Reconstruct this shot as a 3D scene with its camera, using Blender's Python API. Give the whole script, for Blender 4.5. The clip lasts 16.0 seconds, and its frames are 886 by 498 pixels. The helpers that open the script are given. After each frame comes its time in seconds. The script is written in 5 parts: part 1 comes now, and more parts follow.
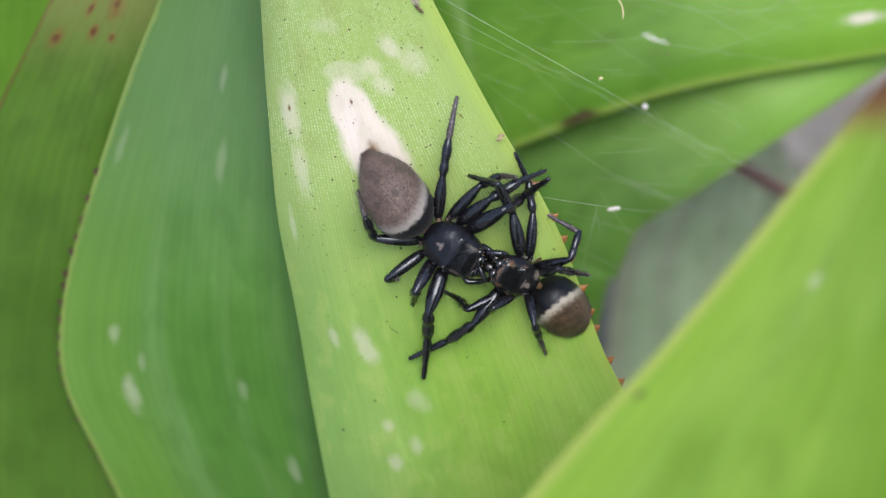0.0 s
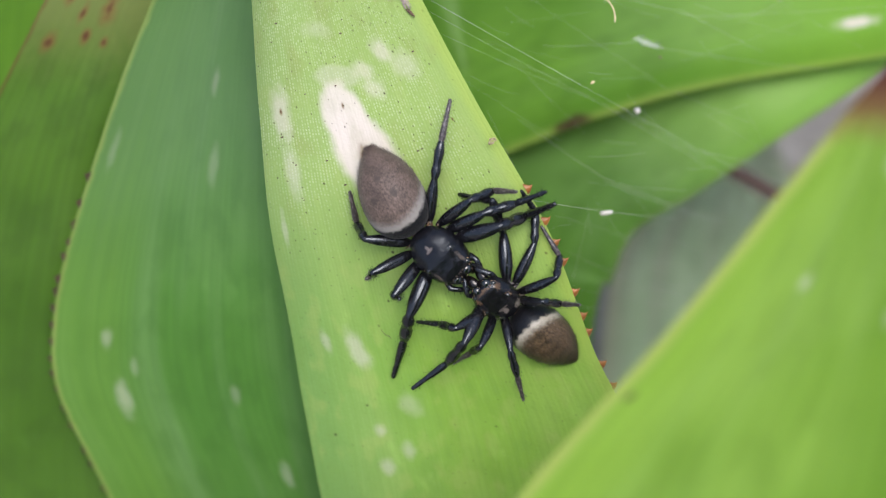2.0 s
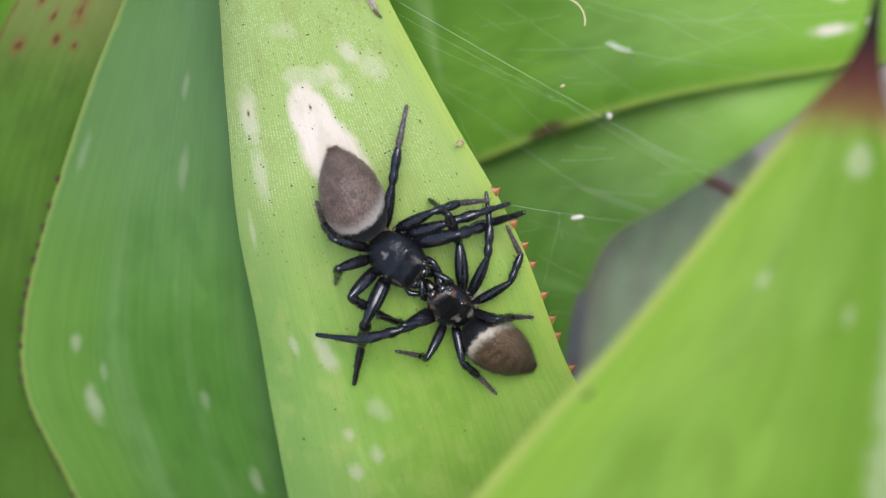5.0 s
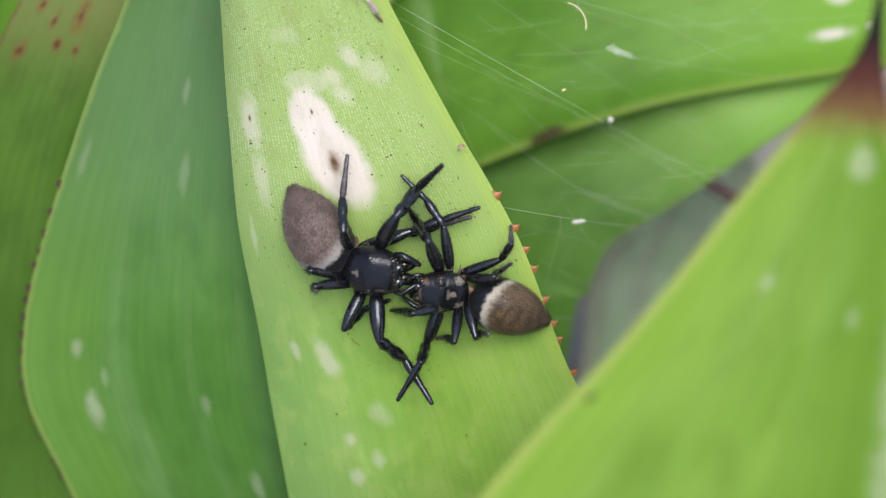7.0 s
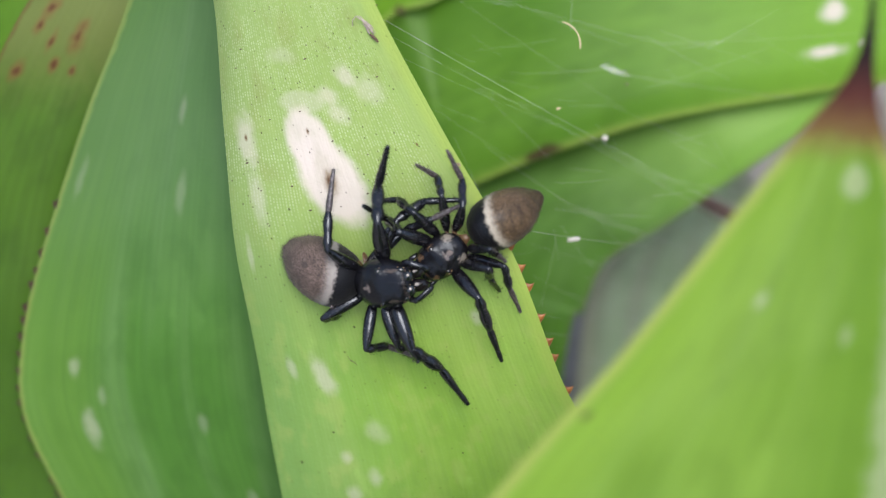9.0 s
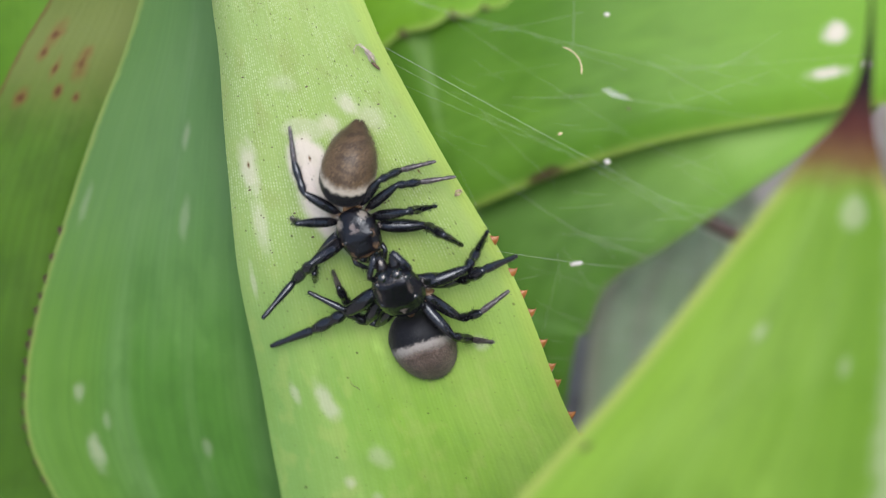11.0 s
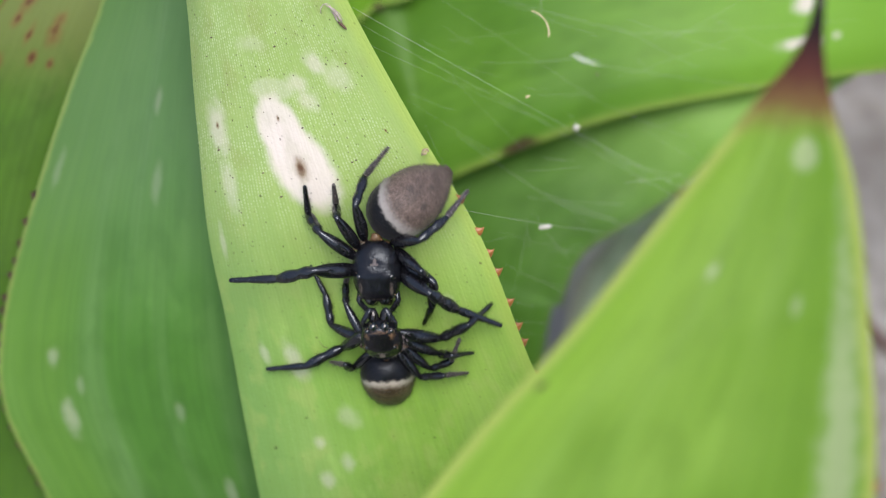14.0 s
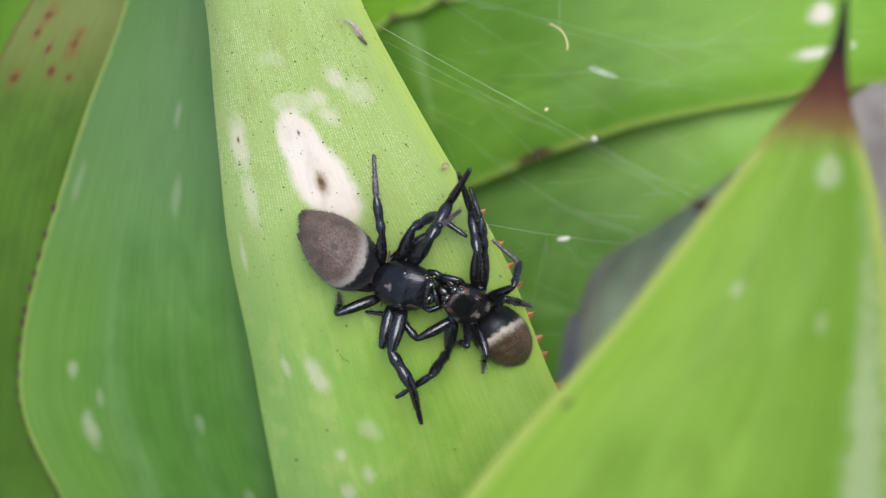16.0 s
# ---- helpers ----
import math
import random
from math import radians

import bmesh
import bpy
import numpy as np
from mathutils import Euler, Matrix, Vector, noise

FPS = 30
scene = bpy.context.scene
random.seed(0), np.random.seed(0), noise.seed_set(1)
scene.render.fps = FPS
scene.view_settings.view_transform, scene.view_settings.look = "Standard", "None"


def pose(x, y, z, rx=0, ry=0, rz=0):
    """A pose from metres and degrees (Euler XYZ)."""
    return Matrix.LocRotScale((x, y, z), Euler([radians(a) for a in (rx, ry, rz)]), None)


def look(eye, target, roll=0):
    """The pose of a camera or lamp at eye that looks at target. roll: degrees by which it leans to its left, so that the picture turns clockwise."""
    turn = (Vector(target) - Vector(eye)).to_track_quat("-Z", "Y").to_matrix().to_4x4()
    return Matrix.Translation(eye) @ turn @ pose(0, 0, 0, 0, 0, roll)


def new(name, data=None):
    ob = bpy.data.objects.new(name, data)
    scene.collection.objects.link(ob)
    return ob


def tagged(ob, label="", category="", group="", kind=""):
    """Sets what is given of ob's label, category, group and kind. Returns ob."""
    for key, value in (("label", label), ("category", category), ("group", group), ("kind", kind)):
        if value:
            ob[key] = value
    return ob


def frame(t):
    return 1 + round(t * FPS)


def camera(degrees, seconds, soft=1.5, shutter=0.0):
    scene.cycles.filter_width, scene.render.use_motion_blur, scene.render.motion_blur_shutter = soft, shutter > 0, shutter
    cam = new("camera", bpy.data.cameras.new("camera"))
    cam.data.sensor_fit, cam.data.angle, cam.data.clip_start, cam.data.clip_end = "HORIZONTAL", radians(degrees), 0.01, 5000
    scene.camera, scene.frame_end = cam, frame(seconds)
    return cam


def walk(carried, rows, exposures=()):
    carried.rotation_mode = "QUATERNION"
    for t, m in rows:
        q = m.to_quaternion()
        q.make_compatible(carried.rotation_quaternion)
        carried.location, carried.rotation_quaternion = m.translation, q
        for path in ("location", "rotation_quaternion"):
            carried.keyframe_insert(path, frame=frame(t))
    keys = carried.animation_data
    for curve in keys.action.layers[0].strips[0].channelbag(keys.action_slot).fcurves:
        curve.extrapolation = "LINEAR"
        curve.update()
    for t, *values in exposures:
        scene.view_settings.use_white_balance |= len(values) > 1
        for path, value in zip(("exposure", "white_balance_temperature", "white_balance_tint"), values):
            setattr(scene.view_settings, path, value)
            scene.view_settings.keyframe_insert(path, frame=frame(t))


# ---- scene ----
cam = camera(30, 16.0, soft=1.2, shutter=0.5)
cam.data.dof.use_dof = True
cam.data.dof.focus_distance = 0.131
cam.data.dof.aperture_fstop = 17.0

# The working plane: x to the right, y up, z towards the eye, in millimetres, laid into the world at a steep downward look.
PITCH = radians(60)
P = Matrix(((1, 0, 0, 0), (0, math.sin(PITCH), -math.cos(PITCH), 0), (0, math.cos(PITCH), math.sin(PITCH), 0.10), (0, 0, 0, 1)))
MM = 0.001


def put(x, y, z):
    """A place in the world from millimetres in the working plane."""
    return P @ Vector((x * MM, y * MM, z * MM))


EYE = [
    (0.0, 0.000, 0.000, 132.994, 0.014, 0.003, 0.001),
    (0.5, -0.431, -0.012, 133.002, 0.004, -0.066, -0.032),
    (1.0, -0.056, 0.067, 132.805, 0.022, -0.093, 0.029),
    (1.5, 0.717, -0.454, 132.646, 0.279, -0.039, -0.032),
    (2.0, 0.631, -0.462, 132.834, 0.349, -0.004, -0.064),
    (2.5, 0.400, -1.032, 132.847, 0.485, 0.129, -0.031),
    (3.0, 0.975, -1.379, 132.660, 0.490, 0.182, -0.010),
    (3.5, 1.435, -1.456, 132.291, 0.866, 0.289, 0.031),
    (4.0, 1.161, -1.262, 132.252, 0.908, 0.208, 0.092),
    (4.5, 3.364, -2.027, 132.353, 1.081, 0.106, 0.120),
    (7.0, 2.982, -2.435, 132.142, 1.459, -0.042, 0.021),
    (7.5, 4.190, -3.242, 131.923, 1.704, -0.052, 0.045),
    (8.0, 4.388, -2.038, 132.206, 1.674, -0.033, 0.047),
    (8.5, 2.971, -2.421, 132.635, 1.848, -0.182, -0.078),
    (11.0, 3.676, -0.628, 133.154, 2.198, 0.198, -0.382),
    (11.5, 4.611, -1.198, 133.094, 2.438, 0.352, -0.421),
    (12.0, 4.692, -1.753, 133.505, 2.714, 0.440, -0.542),
    (12.5, 4.634, -1.495, 133.439, 2.854, 0.447, -0.519),
    (13.0, 5.277, -2.419, 133.418, 2.904, 0.433, -0.456),
    (13.5, 6.816, -4.359, 133.503, 2.904, 0.425, -0.572),
    (14.0, 6.628, -5.366, 134.023, 2.809, 0.353, -0.423),
    (14.5, 6.606, -6.323, 134.672, 2.876, 0.322, -0.371),
    (15.0, 3.913, -5.617, 135.004, 2.762, 0.113, -0.503),
    (15.5, 3.831, -4.574, 135.003, 2.747, 0.208, -0.514),
    (16.0, 5.103, -4.043, 134.617, 2.697, 0.399, -0.596),
]
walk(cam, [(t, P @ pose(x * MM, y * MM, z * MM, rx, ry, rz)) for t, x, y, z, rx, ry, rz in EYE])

# ---- light: bright overcast sky, with a wide pale sun ----
world = bpy.data.worlds.new("sky")
scene.world = world
world.use_nodes = True
wn = world.node_tree.nodes
sky = wn.new("ShaderNodeTexSky")
sky.sky_type = "NISHITA"
sky.sun_disc = False
sky.sun_elevation, sky.sun_rotation = radians(73), radians(162)
sky.air_density, sky.dust_density, sky.ozone_density = 1.0, 4.0, 0.6
world.node_tree.links.new(sky.outputs[0], wn["Background"].inputs[0])
wn["Background"].inputs[1].default_value = 0.15
sun = new("sun", bpy.data.lights.new("sun", "SUN"))
sun.data.energy, sun.data.angle, sun.data.color = 1.35, radians(40), (1.0, 0.98, 1.0)
sun.matrix_world = look((0.09, -0.28, 0.95), (0, 0, 0))
scene.view_settings.exposure = 0.83


# ---- materials ----
def nodes_of(name):
    m = bpy.data.materials.new(name)
    m.use_nodes = True
    return m, m.node_tree.nodes, m.node_tree.links, m.node_tree.nodes["Principled BSDF"]


def plain(name, colour, rough=0.5, grain=0.15, scale=2500, bump=0.2, spec=0.5, metal=0.0):
    """A surface with colour grain and fine relief."""
    m, n, l, b = nodes_of(name)
    co = n.new("ShaderNodeTexCoord")
    no = n.new("ShaderNodeTexNoise")
    no.inputs["Scale"].default_value, no.inputs["Detail"].default_value = scale, 4
    l.new(co.outputs["Object"], no.inputs["Vector"])
    mix = n.new("ShaderNodeMix")
    mix.data_type = "RGBA"
    mix.inputs[6].default_value = (*[c * (1 - grain) for c in colour], 1)
    mix.inputs[7].default_value = (*[min(1, c * (1 + grain)) for c in colour], 1)
    l.new(no.outputs["Fac"], mix.inputs[0])
    l.new(mix.outputs[2], b.inputs["Base Color"])
    bp = n.new("ShaderNodeBump")
    bp.inputs["Strength"].default_value, bp.inputs["Distance"].default_value = bump, 0.0001
    l.new(no.outputs["Fac"], bp.inputs["Height"])
    l.new(bp.outputs[0], b.inputs["Normal"])
    b.inputs["Roughness"].default_value, b.inputs["Metallic"].default_value = rough, metal
    b.inputs["Specular IOR Level"].default_value = spec
    return m


class Net:
    """Short hands for node arithmetic."""

    def __init__(self, m):
        self.n, self.l = m.node_tree.nodes, m.node_tree.links

    def math(self, op, a, b=None, clamp=False):
        q = self.n.new("ShaderNodeMath")
        q.operation, q.use_clamp = op, clamp
        for k, v in enumerate((a, b)):
            if v is None:
                continue
            if isinstance(v, (int, float)):
                q.inputs[k].default_value = v
            else:
                self.l.new(v, q.inputs[k])
        return q.outputs[0]

    def mix(self, fac, a, b):
        q = self.n.new("ShaderNodeMix")
        q.data_type = "RGBA"
        for k, v in ((0, fac), (6, a), (7, b)):
            if isinstance(v, (int, float)):
                q.inputs[k].default_value = v
            elif isinstance(v, tuple):
                q.inputs[k].default_value = (*v, 1)
            else:
                self.l.new(v, q.inputs[k])
        return q.outputs[2]

    def ramp(self, v, lo, hi):
        q = self.n.new("ShaderNodeMapRange")
        q.interpolation_type = "SMOOTHSTEP"
        q.inputs["From Min"].default_value, q.inputs["From Max"].default_value = lo, hi
        self.l.new(v, q.inputs["Value"])
        return q.outputs["Result"]

    def noise(self, vec, scale, detail=3, stretch=(1, 1, 1)):
        mp = self.n.new("ShaderNodeMapping")
        mp.inputs["Scale"].default_value = stretch
        self.l.new(vec, mp.inputs["Vector"])
        q = self.n.new("ShaderNodeTexNoise")
        q.inputs["Scale"].default_value, q.inputs["Detail"].default_value = scale, detail
        self.l.new(mp.outputs[0], q.inputs["Vector"])
        return q.outputs["Fac"]


def leaf_material(name, green, pale, streak, spots=(), rust=(), margin=None, dots=0.0, rough=0.42, tip=None, blotch=0.5, through_light=0.3, fade=None, smudge=(), specks=0.42, gloss=0.22, mottle=0.4, flank=()):
    """A strap leaf: fine lines along its length, pale blotches, lesions, rust marks and a coloured margin. Across and along in mm come from its UV map."""
    m, n, l, b = nodes_of(name)
    k = Net(m)
    uv = n.new("ShaderNodeUVMap").outputs[0]
    sep = n.new("ShaderNodeSeparateXYZ")
    l.new(uv, sep.inputs[0])
    x, y = sep.outputs[0], sep.outputs[1]
    wob = k.math("MULTIPLY", k.math("SUBTRACT", k.noise(uv, 0.9, 6, (1, 0.8, 1)), 0.5), 2.8)
    col = k.mix(k.ramp(k.noise(uv, 0.09, 3, (1, 0.6, 1)), 0.35, 0.68), green, pale)
    band = k.noise(uv, 0.35, 3, (1, 0.05, 1))
    col = k.mix(k.math("MULTIPLY", k.ramp(band, 0.45, 0.75), 0.55), col, streak)
    col = k.mix(k.math("MULTIPLY", k.ramp(k.noise(uv, 0.28, 4, (1, 0.5, 1)), 0.62, 0.75), blotch), col, tuple(min(1, c * 1.55 + 0.04) for c in pale))
    col = k.mix(k.math("MULTIPLY", k.ramp(k.noise(uv, 0.42, 6, (1, 0.5, 1)), 0.45, 0.68), mottle), col, tuple(c * 0.66 for c in green))
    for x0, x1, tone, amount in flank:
        # a broad change of tone towards one side; some sides carry painted shade
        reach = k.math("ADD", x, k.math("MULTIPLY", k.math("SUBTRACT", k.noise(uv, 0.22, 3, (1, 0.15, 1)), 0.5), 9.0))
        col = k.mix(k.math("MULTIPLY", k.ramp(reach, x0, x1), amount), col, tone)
    line = k.noise(uv, 2.6, 2, (1, 0.012, 1))
    col = k.mix(k.math("MULTIPLY", k.ramp(line, 0.42, 0.62), 0.12 if dots else 0.2), col, tuple(c * 0.62 for c in green))
    if dots:
        # pale scales in rows between the veins
        rows = k.math("ADD", k.math("MULTIPLY", x, 3.3), k.math("MULTIPLY", k.math("SUBTRACT", k.noise(uv, 0.35, 2), 0.5), 0.9))
        row = k.math("FLOOR", rows)
        wn = n.new("ShaderNodeTexWhiteNoise")
        wn.noise_dimensions = "1D"
        l.new(row, wn.inputs["W"])
        steps = k.math("ADD", k.math("MULTIPLY", y, 3.9), k.math("MULTIPLY", wn.outputs["Value"], 17.0))
        steps = k.math("ADD", steps, k.math("MULTIPLY", k.noise(uv, 1.3, 2), 1.6))
        wc = n.new("ShaderNodeTexWhiteNoise")
        wc.noise_dimensions = "2D"
        cx = n.new("ShaderNodeCombineXYZ")
        l.new(row, cx.inputs[0])
        l.new(k.math("FLOOR", steps), cx.inputs[1])
        l.new(cx.outputs[0], wc.inputs["Vector"])
        ax = k.math("ABSOLUTE", k.math("SUBTRACT", k.math("FRACT", rows), 0.5))
        ay = k.math("ABSOLUTE", k.math("SUBTRACT", k.math("FRACT", steps), 0.5))
        groove = k.ramp(ax, 0.2, 0.5)
        col = k.mix(k.math("MULTIPLY", k.math("MULTIPLY", groove, 0.22), k.ramp(y, 98.0, 122.0)), col, tuple(c * 0.62 for c in green))
        upper = k.math("ADD", 0.06, k.math("MULTIPLY", k.ramp(k.math("ADD", y, k.math("MULTIPLY", wob, 4.0)), 114.0, 127.0), 0.94))
        dot = k.math("MULTIPLY", k.math("SUBTRACT", 1.0, k.ramp(ax, 0.08, 0.34)), k.math("SUBTRACT", 1.0, k.ramp(ay, 0.22, 0.46)))
        dot = k.math("MULTIPLY", dot, k.math("MULTIPLY", upper, k.ramp(k.math("ADD", wc.outputs["Value"], k.math("MULTIPLY", k.noise(uv, 0.5, 4), 0.8)), 0.45, 1.15)))
    if dots:
        # uneven wash of yellower and greyer green
        wash = k.noise(uv, 0.55, 6, (1, 0.6, 1))
        col = k.mix(k.math("MULTIPLY", k.ramp(wash, 0.5, 0.68), 0.26), col, (0.40, 0.47, 0.14))
        col = k.mix(k.math("MULTIPLY", k.math("SUBTRACT", 1.0, k.ramp(wash, 0.32, 0.48)), 0.22), col, (0.19, 0.33, 0.07))
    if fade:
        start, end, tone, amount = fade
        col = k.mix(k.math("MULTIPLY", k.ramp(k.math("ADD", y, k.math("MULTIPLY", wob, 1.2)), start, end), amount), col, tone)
    if dots:
        rimmed = n.new("ShaderNodeAttribute")
        rimmed.attribute_name = "edge"
        dot = k.math("MULTIPLY", dot, k.ramp(rimmed.outputs["Fac"], 0.9, 3.4))
        dot = k.math("MULTIPLY", dot, k.math("ADD", 0.35, k.math("MULTIPLY", k.ramp(k.noise(uv, 0.3, 4), 0.35, 0.62), 0.65)))
        col = k.mix(k.math("MULTIPLY", dot, dots), col, (0.74, 0.82, 0.60))
    for sx, sy, rx, ry, tilt, amount in spots:
        # a bleached lesion with a ragged rim; also draws the bright leaf's painted sheen
        c, s = math.cos(radians(tilt)), math.sin(radians(tilt))
        dx, dy = k.math("SUBTRACT", x, sx), k.math("SUBTRACT", y, sy)
        a = k.math("MULTIPLY", k.math("ADD", k.math("MULTIPLY", dx, c), k.math("MULTIPLY", dy, s)), 1 / rx)
        o = k.math("MULTIPLY", k.math("SUBTRACT", k.math("MULTIPLY", dy, c), k.math("MULTIPLY", dx, s)), 1 / ry)
        r = k.math("ADD", k.math("SQRT", k.math("ADD", k.math("MULTIPLY", a, a), k.math("MULTIPLY", o, o))), k.math("MULTIPLY", wob, 0.13 if 4 > rx > 2 else 0.45))
        mask = k.math("SUBTRACT", 1.0, k.ramp(r, 0.72, 1.18) if rx > 2 else k.ramp(r, 0.3, 1.4))
        col = k.mix(k.math("MULTIPLY", mask, amount), col, (0.70, 0.645, 0.59))
    for sx, sy, rx, ry in rust:
        dx, dy = k.math("MULTIPLY", k.math("SUBTRACT", x, sx), 1 / rx), k.math("MULTIPLY", k.math("SUBTRACT", y, sy), 1 / ry)
        r = k.math("ADD", k.math("SQRT", k.math("ADD", k.math("MULTIPLY", dx, dx), k.math("MULTIPLY", dy, dy))), k.math("MULTIPLY", wob, 0.7))
        col = k.mix(k.math("MULTIPLY", k.math("SUBTRACT", 1.0, k.ramp(r, 0.3, 1.7)), 0.75), col, (0.18, 0.095, 0.03))
        col = k.mix(k.math("MULTIPLY", k.math("SUBTRACT", 1.0, k.ramp(r, 0.1, 0.75)), 0.9), col, (0.09, 0.035, 0.014))
    # dark specks
    sp = n.new("ShaderNodeTexVoronoi")
    sp.inputs["Scale"].default_value = specks
    l.new(uv, sp.inputs["Vector"])
    few = k.math("GREATER_THAN", k.noise(sp.outputs["Position"], 7.3, 0), 0.55)
    bulk = k.math("ADD", 0.28, k.math("MULTIPLY", k.ramp(k.noise(sp.outputs["Position"], 3.7, 0), 0.5, 0.72), 1.1))
    speck = k.math("MULTIPLY", k.math("SUBTRACT", 1.0, k.ramp(k.math("DIVIDE", k.math("ADD", sp.outputs["Distance"], k.math("MULTIPLY", wob, 0.02)), bulk), 0.05 * specks, 0.13 * specks)), few)
    col = k.mix(k.math("MULTIPLY", speck, 0.8), col, (0.05, 0.035, 0.015))
    if dots:
        # fine grime in drifts
        gr = n.new("ShaderNodeTexVoronoi")
        gr.inputs["Scale"].default_value = 2.3
        wv = n.new("ShaderNodeVectorMath")
        wv.operation = "ADD"
        nz = n.new("ShaderNodeTexNoise")
        nz.inputs["Scale"].default_value = 6.0
        l.new(uv, nz.inputs["Vector"])
        sc = n.new("ShaderNodeVectorMath")
        sc.operation = "SCALE"
        sc.inputs["Scale"].default_value = 0.16
        l.new(nz.outputs["Color"], sc.inputs[0])
        l.new(uv, wv.inputs[0])
        l.new(sc.outputs[0], wv.inputs[1])
        l.new(wv.outputs[0], gr.inputs["Vector"])
        some = k.ramp(k.math("ADD", k.noise(gr.outputs["Position"], 9.1, 0), k.math("MULTIPLY", k.noise(uv, 0.16, 3), 0.5)), 0.83, 0.93)
        grime = k.math("MULTIPLY", k.math("SUBTRACT", 1.0, k.ramp(gr.outputs["Distance"], 0.10, 0.26)), some)
        col = k.mix(k.math("MULTIPLY", grime, k.math("ADD", 0.25, k.math("MULTIPLY", k.ramp(y, 108.0, 122.0), 0.5))), col, (0.07, 0.055, 0.022))
        drift = k.math("MULTIPLY", k.ramp(k.noise(uv, 0.33, 6, (1, 0.7, 1)), 0.52, 0.72), k.ramp(y, 112.0, 126.0))
        col = k.mix(k.math("MULTIPLY", drift, 0.32), col, (0.24, 0.27, 0.08))
    if margin:
        at = n.new("ShaderNodeAttribute")
        at.attribute_name = "edge"
        width, tone, amount = margin
        rim = k.math("ADD", at.outputs["Fac"], k.math("MULTIPLY", wob, 0.18))
        col = k.mix(k.math("MULTIPLY", k.math("SUBTRACT", 1.0, k.ramp(rim, width * 0.3, width)), amount), col, tone)
    for sx, sy, rx, ry in smudge:
        dx, dy = k.math("MULTIPLY", k.math("SUBTRACT", x, sx), 1 / rx), k.math("MULTIPLY", k.math("SUBTRACT", y, sy), 1 / ry)
        r = k.math("ADD", k.math("SQRT", k.math("ADD", k.math("MULTIPLY", dx, dx), k.math("MULTIPLY", dy, dy))), k.math("MULTIPLY", wob, 0.35))
        col = k.mix(k.math("MULTIPLY", k.math("SUBTRACT", 1.0, k.ramp(r, 0.4, 1.2)), 0.85), col, (0.055, 0.035, 0.02))
    if tip:
        start, mid, end = tip
        yy = k.math("ADD", y, k.math("MULTIPLY", wob, 0.8))
        col = k.mix(k.ramp(yy, start, mid), col, (0.15, 0.095, 0.025))
        col = k.mix(k.ramp(yy, (start + mid) / 2, end), col, (0.070, 0.016, 0.012))
        col = k.mix(k.ramp(yy, end - 1, end + 3), col, (0.010, 0.006, 0.007))
    l.new(col, b.inputs["Base Color"])
    b.inputs["Roughness"].default_value = rough
    b.inputs["Specular IOR Level"].default_value = gloss
    rel = k.math("ADD", k.math("MULTIPLY", line, 0.7), k.math("MULTIPLY", k.noise(uv, 3.5, 3), 0.5))
    bp = n.new("ShaderNodeBump")
    bp.inputs["Strength"].default_value, bp.inputs["Distance"].default_value = 0.35, 0.0002
    l.new(rel, bp.inputs["Height"])
    l.new(bp.outputs[0], b.inputs["Normal"])
    tr = n.new("ShaderNodeBsdfTranslucent")
    l.new(col, tr.inputs[0])
    l.new(bp.outputs[0], tr.inputs["Normal"])
    sh = n.new("ShaderNodeMixShader")
    sh.inputs[0].default_value = through_light
    l.new(b.outputs[0], sh.inputs[1])
    l.new(tr.outputs[0], sh.inputs[2])
    l.new(sh.outputs[0], n["Material Output"].inputs["Surface"])
    return m


# ---- mesh helpers ----
def part(name, bm, material, parent=None, label="", smooth=True):
    me = bpy.data.meshes.new(name)
    bm.normal_update()
    bm.to_mesh(me)
    bm.free()
    if smooth:
        me.polygons.foreach_set("use_smooth", [True] * len(me.polygons))
    me.materials.append(material)
    ob = new(name, me)
    ob.parent = parent
    return tagged(ob, label) if label else ob


def glide(rows, s):
    """A point on the smooth curve through rows of numbers, s from 0 to 1."""
    rows = [np.array(r, float) for r in rows]
    f = min(max(s, 0), 1) * (len(rows) - 1)
    i = min(int(f), len(rows) - 2)
    f -= i
    p1, p2 = rows[i], rows[i + 1]
    p0 = rows[i - 1] if i else 2 * p1 - p2
    p3 = rows[i + 2] if i + 2 < len(rows) else 2 * p2 - p1
    return p1 + 0.5 * f * (p2 - p0 + f * (2 * p0 - 5 * p1 + 4 * p2 - p3 + f * (3 * (p1 - p2) + p3 - p0)))


